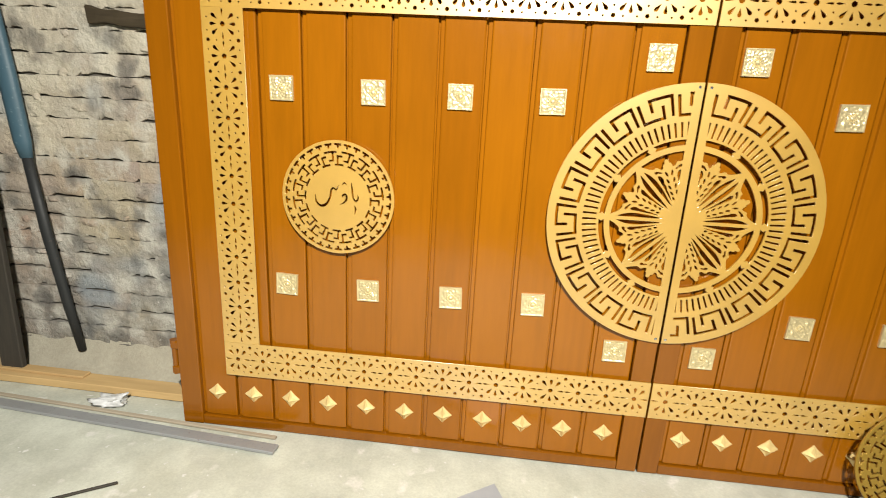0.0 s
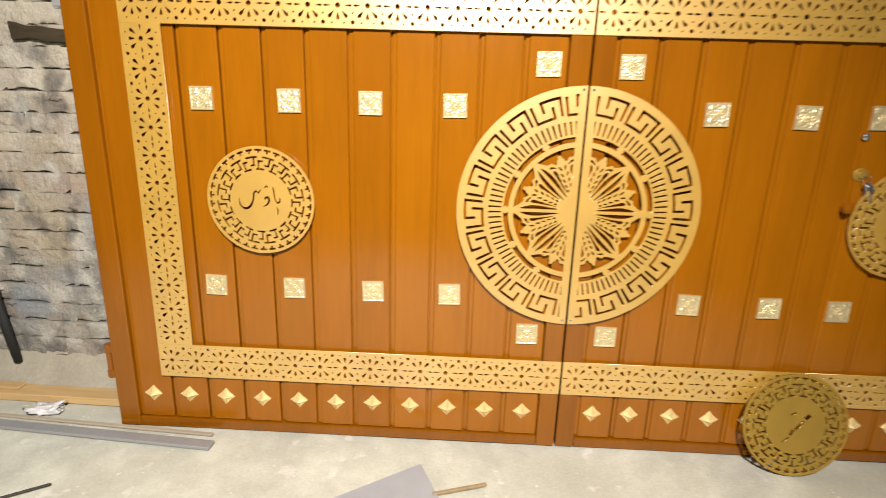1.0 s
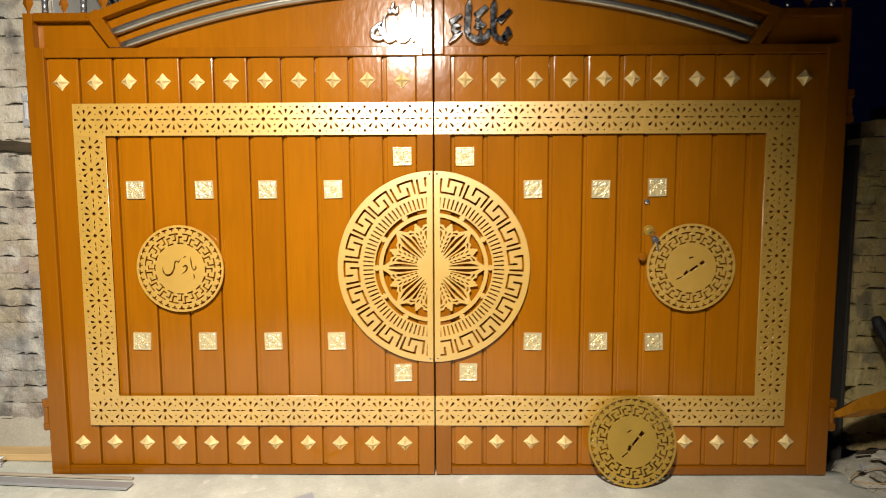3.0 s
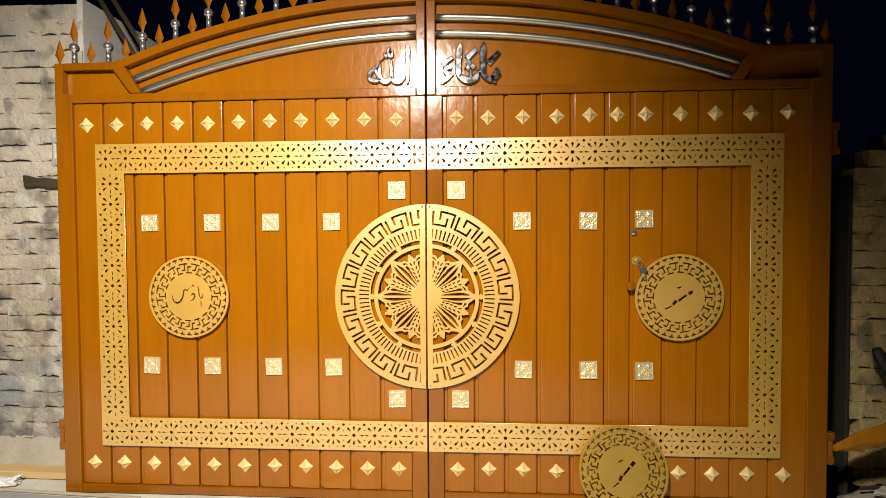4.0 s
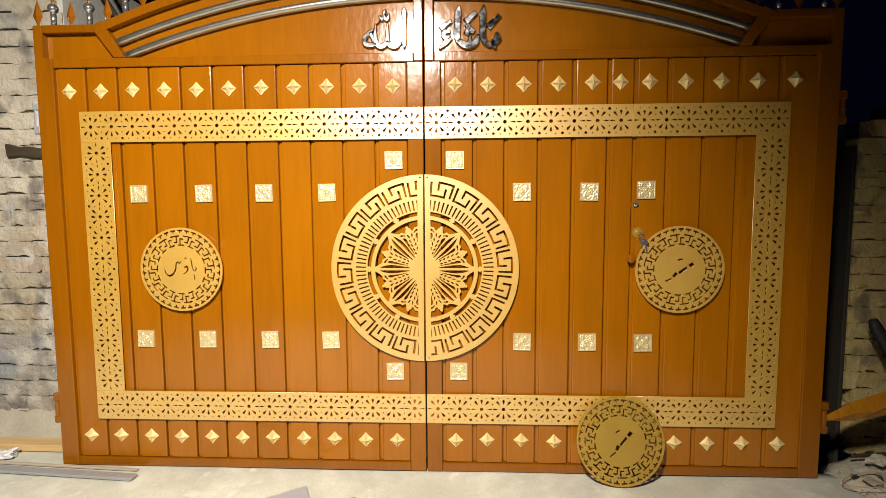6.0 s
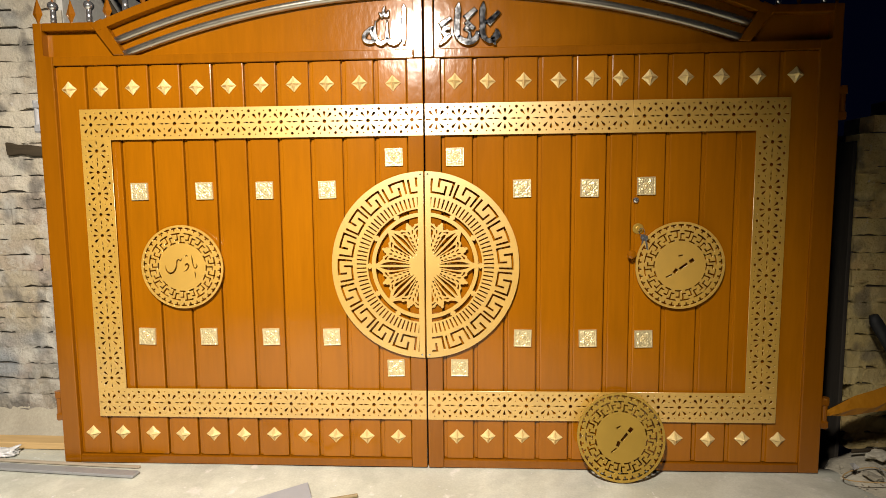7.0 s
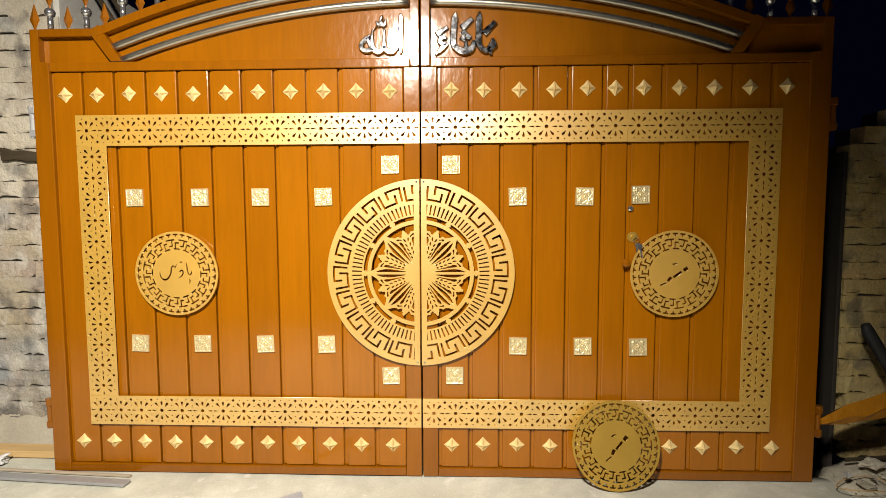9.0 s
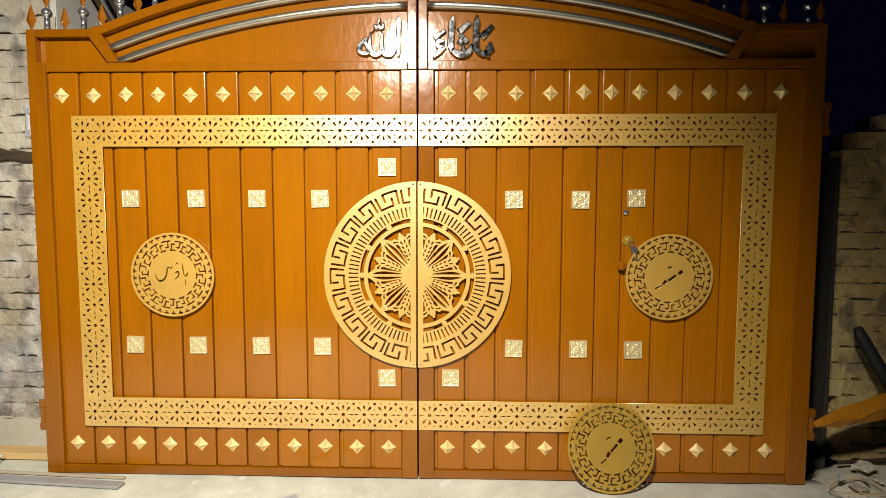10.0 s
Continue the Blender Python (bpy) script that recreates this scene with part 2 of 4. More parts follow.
def sweep(bm, pts, radius, n=10, squash=1.0):
    """A round or oval bar along points; radius a number or one for each point."""
    pts = [Vector(p) for p in pts]
    rad = radius if isinstance(radius, (list, tuple)) else [radius] * len(pts)
    rings = []
    for i, p in enumerate(pts):
        d = (pts[min(i + 1, len(pts) - 1)] - pts[max(i - 1, 0)]).normalized()
        side = d.cross(Vector((0, 1, 0)))
        if side.length < 1e-3:
            side = Vector((1, 0, 0))
        side.normalize()
        up = side.cross(d)
        rings.append([bm.verts.new(p + rad[i] * (math.cos(a) * side + squash * math.sin(a) * up)) for a in (2 * math.pi * k / n for k in range(n))])
    for a, b in zip(rings, rings[1:]):
        for i in range(n):
            bm.faces.new((a[i], a[(i + 1) % n], b[(i + 1) % n], b[i]))
    bm.faces.new(rings[0][::-1])
    bm.faces.new(rings[-1])
    return bm


UPRIGHT = Matrix.Rotation(math.pi / 2, 4, "X")  # a plate drawn flat, stood up to face -y


def plate_mesh(name, loops, thick, material, bevel=0.0):
    """A sheet cut to closed outlines; inner outlines are openings through it."""
    cu = bpy.data.curves.new(name, "CURVE")
    cu.dimensions, cu.fill_mode = "2D", "BOTH"
    cu.extrude, cu.bevel_depth, cu.bevel_resolution = thick / 2 - bevel, bevel, 0
    for lp in loops:
        sp = cu.splines.new("POLY")
        sp.points.add(len(lp) - 1)
        for q, (x, y) in zip(sp.points, lp):
            q.co = (x, y, 0, 1)
        sp.use_cyclic_u = True
    tmp = new("cut_" + name, cu)
    bpy.context.view_layer.update()
    me = bpy.data.meshes.new_from_object(tmp.evaluated_get(bpy.context.evaluated_depsgraph_get()))
    bpy.data.objects.remove(tmp)
    bpy.data.curves.remove(cu)
    me.name = name
    me.transform(UPRIGHT)
    me.materials.clear()
    me.materials.append(material)
    return me


def circle(cx, cy, r, n=12, a0=0.0):
    return [(cx + r * math.cos(a0 + 2 * math.pi * i / n), cy + r * math.sin(a0 + 2 * math.pi * i / n)) for i in range(n)]


def teardrop(cx, cy, ang, r0, r1, half):
    """A pointed petal that widens outwards."""
    out = []
    for u, w in ((0, 0.15), (0.35, 0.55), (0.7, 1.0), (0.9, 0.8), (1.0, 0.0), (0.9, -0.8), (0.7, -1.0), (0.35, -0.55), (0, -0.15)):
        r, s = r0 + u * (r1 - r0), w * half
        out.append((cx + r * math.cos(ang) - s * math.sin(ang), cy + r * math.sin(ang) + s * math.cos(ang)))
    return out


def stroke(pts, half):
    """Outline of a mitred line; half: half its width, or one for each point."""
    hs = half if isinstance(half, (list, tuple)) else [half] * len(pts)
    vs = [Vector(p) for p in pts]
    left, right = [], []
    for i, p in enumerate(vs):
        a = (p - vs[i - 1]).normalized() if i else (vs[1] - p).normalized()
        b = (vs[i + 1] - p).normalized() if i + 1 < len(vs) else a
        na, nb = Vector((-a.y, a.x)), Vector((-b.y, b.x))
        n = na + nb
        n = n / max(n.length_squared / 2, 0.35)
        left.append(tuple(p + n * hs[i]))
        right.append(tuple(p - n * hs[i]))
    return left + right[::-1]


def smooth_line(pts, hs, k=4):
    """A rounded line through the points, with its half widths."""
    if len(pts) < 3:
        return pts, hs
    out, ho = [], []
    n = len(pts)
    for i in range(n - 1):
        p0, p1, p2, p3 = (Vector(pts[max(0, min(n - 1, j))]) for j in (i - 1, i, i + 1, i + 2))
        for q in range(k):
            t = q / k
            c = 0.5 * (2 * p1 + (p2 - p0) * t + (2 * p0 - 5 * p1 + 4 * p2 - p3) * t * t + (3 * p1 - p0 - 3 * p2 + p3) * t ** 3)
            out.append(tuple(c))
            ho.append(hs[i] + (hs[i + 1] - hs[i]) * t)
    return out + [tuple(pts[-1])], ho + [hs[-1]]


def dense(lp, step):
    out = []
    for a, b in zip(lp, lp[1:] + lp[:1]):
        k = max(1, int(math.dist(a, b) / step))
        out += [(a[0] + (b[0] - a[0]) * i / k, a[1] + (b[1] - a[1]) * i / k) for i in range(k)]
    return out


def polar(lp, rm):
    """Bend a strip drawn as (arc length at rm, radius) round the centre."""
    return [(r * math.cos(s / rm), r * math.sin(s / rm)) for s, r in lp]


def clip_side(lp, x0, side):
    """What lies beyond x0 on one side of an outline."""
    out = []
    for a, b in zip(lp, lp[1:] + lp[:1]):
        ina, inb = (a[0] - x0) * side > 0, (b[0] - x0) * side > 0
        if ina:
            out.append(a)
        if ina != inb:
            k = (x0 - a[0]) / (b[0] - a[0])
            out.append((x0, a[1] + k * (b[1] - a[1])))
    return out


def area(lp):
    return abs(sum(a[0] * b[1] - b[0] * a[1] for a, b in zip(lp, lp[1:] + lp[:1]))) / 2


def key_loops(count, r_in, r_out, w, turn=0.0):
    """Interlocking hooks of a meander round a ring."""
    rm, unit = (r_in + r_out) / 2, 2 * math.pi * (r_in + r_out) / 2 / count
    loops = []
    v0, v1 = r_in + w / 2, r_out - w / 2
    h = v1 - v0
    for k in range(count):
        o = k * unit + turn * rm
        for pth in ([(0.04, 1), (0.04, 0), (0.62, 0), (0.62, 0.62)], [(0.33, 0.40), (0.33, 1), (0.86, 1), (0.86, 0.0)]):
            loops.append(polar(dense(stroke([(o - u * unit, v0 + v * h) for u, v in pth], w / 2), 0.02), rm))
    return loops


def tee(o, c, a0, a1, r_bar, r_end, e, w, rm):
    """A T-shaped slot round a ring: a bar at r_bar, a stem to r_end and, where e is given, a hook to e."""
    h = w / 2
    d = 1 if r_bar > r_end else -1
    if e is None:
        q = [(c + h, r_bar - d * h), (c + h, r_end), (c - h, r_end), (c - h, r_bar - d * h)]
    elif e > c:
        q = [(c + h, r_bar - d * h), (c + h, r_end + d * h), (e, r_end + d * h), (e, r_end - d * h), (c - h, r_end - d * h), (c - h, r_bar - d * h)]
    else:
        q = [(c + h, r_bar - d * h), (c + h, r_end - d * h), (e, r_end - d * h), (e, r_end + d * h), (c - h, r_end + d * h), (c - h, r_bar - d * h)]
    lp = [(a0, r_bar + d * h), (a1, r_bar + d * h), (a1, r_bar - d * h)] + q + [(a0, r_bar - d * h)]
    return polar(dense([(o + x, r) for x, r in lp], 0.008), rm)


# ---- ground ----
def ground():
    bm = bmesh.new()
    xs = sorted([-400, -60, -12] + [-5 + 0.2 * i for i in range(51)] + [1.845, 1.855] + [12, 60, 400])
    ys = sorted([-400, -60, -12] + [-5 + 0.2 * i for i in range(41)] + [0.055, 0.065] + [12, 60, 400])
    # sunken floor added behind the gate line beside the right leaf, to hold shade
    grid = [[bm.verts.new((x, y, -0.35 if 1.85 < x < 4.5 and 0.06 < y < 1.5 else 0.014 + (0.006 * (noise.noise((x * 1.3, y * 1.3, 0)) - 0.3) if abs(x) < 5 and -5 < y < 3 else 0))) for x in xs] for y in ys]
    for a, b in zip(grid, grid[1:]):
        for i in range(len(xs) - 1):
            bm.faces.new((a[i], a[i + 1], b[i + 1], b[i]))
    tagged(place("ground", to_mesh("ground", bm, CONCRETE, True)), "pale worn concrete floor with white paint spatters", "ground", kind="structure")


ground()


# ---- the gate ----
HW = 1.84            # half width of the gate
ST = 0.085           # outer stile
IN = 0.077           # inner stile ends here
FLOOR, Z_PLANK0, Z_PLANK1, Z_MID = 0.018, 0.060, 1.966, 2.008
ARC_R, ARC_TOP = 4.16, 2.449


def arc_z(x, top, radius=ARC_R):
    return top - (radius - math.sqrt(radius * radius - x * x))


def arc_bar(bm, x0, x1, top, thick, y0, y1, n=24):
    prev = None
    for i in range(n + 1):
        x = x0 + (x1 - x0) * i / n
        z = arc_z(x, top)
        ring = [bm.verts.new(c) for c in ((x, y0, z - thick), (x, y0, z), (x, y1, z), (x, y1, z - thick))]
        if prev:
            for k in range(4):
                bm.faces.new((prev[k], prev[(k + 1) % 4], ring[(k + 1) % 4], ring[k]))
        else:
            bm.faces.new(ring)
        prev = ring
    bm.faces.new(prev[::-1])
    return bm


def plank_mesh(w):
    """A raised panel, its long edges rolled back."""
    bm = bmesh.new()
    a, b = -w / 2, w / 2
    prof = [(a, 0.033), (a, 0.0200), (a + 0.0015, 0.0182), (a + 0.013, 0.0178), (a + 0.0155, 0.0112), (a + 0.0195, 0.010), (b - 0.005, 0.010), (b - 0.0015, 0.0112), (b, 0.0135), (b, 0.033)]
    lo = [bm.verts.new((x, y, Z_PLANK0 + 0.004)) for x, y in prof]
    hi = [bm.verts.new((x, y, Z_PLANK1 - 0.004)) for x, y in prof]
    for i in range(len(prof) - 1):
        bm.faces.new((lo[i], lo[i + 1], hi[i + 1], hi[i]))
    bm.faces.new(lo[::-1])
    bm.faces.new(hi)
    return to_mesh("plank", bm, WOOD)


def stud_mesh():
    """A four-sided pressed pyramid with a dented face and a thin rim."""
    bm = bmesh.new()
    r = 0.037
    ring = [(r if i % 2 == 0 else 0.66 * r, i * math.pi / 4) for i in range(8)]
    rim = [bm.verts.new((q * math.cos(a), 0.011, q * math.sin(a))) for q, a in ring]
    up = [bm.verts.new((q * math.cos(a), 0.007, q * math.sin(a))) for q, a in ring]
    mid = [bm.verts.new((0.34 * r * math.cos(a), 0.0005, 0.34 * r * math.sin(a))) for a in (math.pi / 4, 0.75 * math.pi, 1.25 * math.pi, 1.75 * math.pi)]
    rid = [bm.verts.new((0.50 * r * math.cos(a), -0.0065, 0.50 * r * math.sin(a))) for a in (0, math.pi / 2, math.pi, 1.5 * math.pi)]
    top = bm.verts.new((0, -0.017, 0))
    for i in range(8):
        j = (i + 1) % 8
        bm.faces.new((rim[i], rim[j], up[j], up[i]))
    for i in range(4):
        j, u, m, v = (i + 1) % 4, up[2 * i], up[2 * i + 1], up[(2 * i + 2) % 8]
        bm.faces.new((u, m, mid[i]))
        bm.faces.new((m, v, mid[i]))
        bm.faces.new((u, mid[i], rid[i]))
        bm.faces.new((v, rid[j], mid[i]))
        bm.faces.new((rid[i], mid[i], top))
        bm.faces.new((mid[i], rid[j], top))
    bm.faces.new(rim)
    return to_mesh("diamond_stud", bm, STUD_BRASS)


def square_plate_mesh(kind):
    """A stamped brass square: raised rim, domed centre and leaf relief."""
    bm = bmesh.new()
    n, s = 26, 0.041
    rnd = random.Random(kind)
    grid = []
    for j in range(n + 1):
        row = []
        for i in range(n + 1):
            u, v = -1 + 2 * i / n, -1 + 2 * j / n
            r, a = math.hypot(u, v), math.atan2(v, u)
            e = max(abs(u), abs(v))
            h = 0.006
            if e > 0.9:
                h += 0.002
            elif r < 0.20:
                h += 0.0045 * math.sqrt(max(0, 1 - (r / 0.20) ** 2)) + 0.001
            elif r < 0.27:
                h -= 0.0008
            elif r < 0.36:
                h += 0.0018
            else:
                h += 0.0026 * max(0, math.cos(4 * a + math.pi)) * math.sin(min(1, (r - 0.36) / 0.75) * math.pi) + 0.0011 * math.cos((8 if kind else 12) * a) * math.sin(r * 17 + kind)
            h += rnd.uniform(-0.0002, 0.0002)
            row.append(bm.verts.new((u * s, 0.010 - h, v * s)))
        grid.append(row)
    for a, b in zip(grid, grid[1:]):
        for i in range(n):
            bm.faces.new((a[i], a[i + 1], b[i + 1], b[i]))
    edge = [grid[0][i] for i in range(n)] + [grid[j][n] for j in range(n)] + [grid[n][n - i] for i in range(n)] + [grid[n - j][0] for j in range(n)]
    back = [bm.verts.new((v.co.x, 0.0105, v.co.z)) for v in edge]
    for i in range(len(edge)):
        j = (i + 1) % len(edge)
        bm.faces.new((edge[i], edge[j], back[j], back[i]))
    return to_mesh("square_plate", bm, BRASS)


def band_mesh(length, width, units, thick=0.004, ends=(0.0, 0.0)):
    """A pierced strip: rosettes of twelve petals with dots between them, drawn along x round its middle."""
    p = (length - ends[0] - ends[1]) / units
    x_l = -length / 2
    loops = [[(x_l, -width / 2), (x_l + length, -width / 2), (x_l + length, width / 2), (x_l, width / 2)]]
    k = p / 0.1
    for i in range(units):
        cx = x_l + ends[0] + (i + 0.5) * p
        loops.append(circle(cx, 0, 0.0092, 10))
        for deg in (0, 50, 90, 130, 180, 230, 270, 310):
            flat = deg % 180 == 0
            r0, r1 = (0.021, 0.0480) if flat else (0.021, 0.0455) if deg % 90 == 0 else (0.022, 0.0500)
            loops.append(teardrop(cx, 0, radians(deg), r0 * k, r1 * k, 0.0040 if flat else 0.0064))
        for sx in (-1, 1):
            for sz in (-1, 1):
                loops.append(circle(cx + sx * 0.0205 * k, sz * 0.0545, 0.0038, 6))
        if i < units - 1:
            mx = cx + p / 2
            for s in (-1, 1):
                loops.append(circle(mx, s * 0.0530, 0.0072, 8))
                loops.append(circle(mx, s * 0.0240, 0.0040, 6))
    return plate_mesh("pierced_band", loops, thick, GOLD, 0.0008)


def half_medallion_mesh(side):
    """Half of the large rosette: meander ring, slotted ring, starred centre; a plain bar along the cut."""
    R, bar, gap = 0.446, 0.030, 0.0045
    loops = []
    n = 60
    a_g = math.acos(gap / R)
    loops.append([(side * R * math.cos(-a_g + 2 * a_g * i / n), R * math.sin(-a_g + 2 * a_g * i / n)) for i in range(n + 1)])
    cuts = key_loops(20, 0.345, 0.420, 0.0105, 0.2356 if side > 0 else 0.196)
    m = 96
    for k in range(m):
        a = 2 * math.pi * (k + 0.5) / m
        w = 0.0041
        cuts.append([(r * math.cos(a) - s * math.sin(a), r * math.sin(a) + s * math.cos(a)) for r, s in ((0.280, -w * 0.9), (0.328, -w), (0.328, w), (0.280, w * 0.9))])
    for k in range(12):  # open ring, held by round beads
        a0, a1 = 2 * math.pi * k / 12 + 0.055, 2 * math.pi * (k + 1) / 12 - 0.055
        outer = [(0.273 * math.cos(a0 + (a1 - a0) * i / 8), 0.273 * math.sin(a0 + (a1 - a0) * i / 8)) for i in range(9)]
        inner = [(0.254 * math.cos(a1 + (a0 - a1) * i / 8), 0.254 * math.sin(a1 + (a0 - a1) * i / 8)) for i in range(9)]
        turn_in = 0.030
        cuts.append([(0.273 * math.cos(a0 - turn_in), 0.273 * math.sin(a0 - turn_in))] + outer[1:-1] + [(0.273 * math.cos(a1 + turn_in), 0.273 * math.sin(a1 + turn_in)), (0.264 * math.cos(a1), 0.264 * math.sin(a1)), (0.254 * math.cos(a1 + turn_in), 0.254 * math.sin(a1 + turn_in))] + inner[1:-1] + [(0.254 * math.cos(a0 - turn_in), 0.254 * math.sin(a0 - turn_in)), (0.264 * math.cos(a0), 0.264 * math.sin(a0))])
    for k in range(8):
        ray = k * math.pi / 4
        for s in (-1, 1):  # lens openings beside each ray's spine
            lens = []
            for i in range(13):
                u = i / 12
                lens.append((0.058 + 0.160 * u, s * (0.0085 * (1 - u) + 0.0056 * u + 0.0140 * math.sin(math.pi * u ** 1.5) ** 0.9)))
            lens += [(0.218 - 0.160 * i / 8, s * 0.0052) for i in range(1, 8)]
            cuts.append([(r * math.cos(ray) - t * math.sin(ray), r * math.sin(ray) + t * math.cos(ray)) for r, t in lens])
        mid = ray + math.pi / 8
        half = math.pi / 8
        # between ray tips: the open field round a three-lobed flower
        field = [(0.236, mid - half * 0.90 + 1.80 * half * i / 12) for i in range(13)]
        back = [(0.90, 0.233), (0.80, 0.222), (0.70, 0.212), (0.60, 0.205), (0.52, 0.203), (0.46, 0.205), (0.40, 0.203), (0.33, 0.195), (0.25, 0.191), (0.19, 0.194), (0.165, 0.202), (0.13, 0.206), (0.095, 0.205), (0.078, 0.212), (0.05, 0.218), (0.0, 0.2195)]
        field += [(r, mid + half * f) for f, r in back[1:]] + [(r, mid - half * f) for f, r in back[::-1][1:-1]]
        cuts.append([(r * math.cos(a), r * math.sin(a)) for r, a in field])
        for s in (-1, 1):
            for cut in ([(0.074, 0.42), (0.095, 0.40), (0.110, 0.37), (0.122, 0.40), (0.134, 0.35), (0.146, 0.385), (0.158, 0.345), (0.168, 0.37), (0.176, 0.45), (0.178, 0.54), (0.168, 0.575), (0.150, 0.55), (0.128, 0.54), (0.10, 0.52), (0.08, 0.50)],
                        [(0.179, 0.29), (0.184, 0.30), (0.188, 0.38), (0.194, 0.48), (0.196, 0.58), (0.190, 0.62), (0.184, 0.54), (0.185, 0.46), (0.180, 0.38)]):
                cuts.append([(r * math.cos(mid + s * f * half), r * math.sin(mid + s * f * half)) for r, f in cut])
            for r, off, ln in ((0.086, 0.0072, 0.0070), (0.105, 0.0084, 0.0085), (0.126, 0.0094, 0.0092), (0.148, 0.0098, 0.0098), (0.172, 0.0088, 0.0110)):
                a = mid + s * off / r
                d = mid + s * 0.34
                cx, cy = r * math.cos(a), r * math.sin(a)
                cuts.append([(cx + ln * math.cos(q) * math.cos(d) - 0.0041 * math.sin(q) * math.sin(d), cy + ln * math.cos(q) * math.sin(d) + 0.0041 * math.sin(q) * math.cos(d)) for q in (2 * math.pi * i / 8 for i in range(8))])
    for c in cuts:
        piece = clip_side(c, side * bar, side)
        if len(piece) > 2 and area(piece) > 1.2e-5:
            loops.append(piece)
    loops = [[(x * 0.989, y * 0.989) for x, y in lp] for lp in loops]
    return plate_mesh("half_medallion", loops, 0.007, GOLD, 0.0006)


HOUSE_WORD = [  # the cut-out word, right to left: he with alif, waw with hamza, sin
    ([(0.048, 0.058), (0.051, 0.038), (0.055, 0.008), (0.063, -0.006), (0.073, 0.003), (0.071, 0.018)], [0.001, 0.0036, 0.0034, 0.0036, 0.0036, 0.001]),
    ([(0.059, -0.021), (0.064, -0.034), (0.061, -0.054)], [0.001, 0.0038, 0.001]),
    ([(0.006, -0.022), (0.022, -0.014), (0.032, 0.002), (0.027, 0.015), (0.017, 0.010), (0.019, 0.003)], [0.001, 0.0034, 0.0042, 0.0046, 0.0036, 0.001]),
    ([(0.015, 0.048), (0.024, 0.056), (0.032, 0.049)], [0.001, 0.0036, 0.001]),
    ([(0.003, 0.046), (-0.006, 0.030), (-0.016, 0.036), (-0.024, 0.027), (-0.028, 0.002), (-0.042, -0.023), (-0.062, -0.030), (-0.078, -0.016), (-0.081, 0.010)], [0.001, 0.0034, 0.0034, 0.0036, 0.0040, 0.0048, 0.0050, 0.0042, 0.001]),
]
BARS = [  # writing replaced by plain bars of its size
    ([(-0.064, -0.054), (-0.034, -0.041)], 0.0042),
    ([(-0.028, -0.035), (-0.013, -0.014)], 0.0085),
    ([(-0.004, -0.016), (0.033, 0.011)], 0.0065),
    ([(0.042, 0.015), (0.061, 0.029)], 0.0095),
    ([(-0.010, 0.044), (0.012, 0.049)], 0.0042),
]


def small_medallion_mesh(writing):
    R = 0.201
    loops = [circle(0, 0, R, 64)]
    rm, n = 0.185, 34
    u = 2 * math.pi * rm / n
    for k in range(n):  # fine outer ring
        loops.append(tee(k * u, 0.5 * u, 0.11 * u, 0.89 * u, 0.1872, 0.1735, None, 0.0086, rm))
    rm, n = 0.1400, 16
    u = 2 * math.pi * rm / n
    for k in range(n):  # meander ring
        loops.append(tee(k * u, 0.30 * u, 0.05 * u, 0.79 * u, 0.1615, 0.1325, 0.62 * u, 0.0078, rm))
        loops.append(tee(k * u, 1.00 * u, 0.55 * u, 1.24 * u, 0.1180, 0.1470, 0.70 * u, 0.0078, rm))
    for pts, half in writing:
        loops.append(stroke(*smooth_line(pts, half)) if isinstance(half, list) else stroke(pts, half))
    return plate_mesh("name_medallion", loops, 0.008, GOLD, 0.0006)


def spear_mesh(h, w):
    """A flattened spear point on a short neck."""
    bm = bmesh.new()
    prof = [(0.30, 0.0), (0.26, 0.12), (0.55, 0.26), (1.0, 0.42), (0.62, 0.66), (0.22, 0.90), (0.03, 1.0)]
    rings = []
    for f, u in prof:
        a = w / 2 * f
        rings.append([bm.verts.new(c) for c in ((-a, 0, u * h), (0, -0.012 * max(f, 0.2), u * h), (a, 0, u * h), (0, 0.012 * max(f, 0.2), u * h))])
    for a, b in zip(rings, rings[1:]):
        for i in range(4):
            bm.faces.new((a[i], a[(i + 1) % 4], b[(i + 1) % 4], b[i]))
    bm.faces.new(rings[0][::-1])
    bm.faces.new(rings[-1])
    return to_mesh("spear", bm, FRAME)


PLANK_W = {}
STUD = stud_mesh()
SQUARES = [square_plate_mesh(k) for k in range(3)]
SPEAR_SHORT, SPEAR_TALL = spear_mesh(0.115, 0.046), spear_mesh(0.125, 0.044)
ROD = to_mesh("finial_rod", lathe(bmesh.new(), [(0.0125, 0), (0.0125, 0.075)], 12), CHROME, True)
BALL = to_mesh("ball", lathe(bmesh.new(), [(0.008, -0.022)] + [(0.023 * math.cos(a), 0.023 * math.sin(a)) for a in (-1.1, -0.7, -0.3, 0, 0.3, 0.7, 1.1)] + [(0.008, 0.022)], 14), CHROME, True)
SCREW = to_mesh("screw", lathe(bmesh.new(), [(0.005, 0), (0.005, 0.0015), (0.003, 0.003)], 10, Matrix.Rotation(math.pi / 2, 4, "X")), CHROME)
HOUSE_DISC = small_medallion_mesh(HOUSE_WORD)
BAR_DISC = small_medallion_mesh(BARS)


# small mortar bits at the plank joints' feet, given the frame paint's colour
def dab_mesh():
    bm = bmesh.new()
    bmesh.ops.create_icosphere(bm, subdivisions=2, radius=1.0)
    for v in bm.verts:
        k = 0.8 + 0.5 * noise.noise(v.co * 1.7)
        v.co = Vector((v.co.x * 0.010 * k, v.co.y * 0.004 * k, v.co.z * 0.004 * k))
    return to_mesh("weld_bead", bm, FRAME, True)


DAB = dab_mesh()


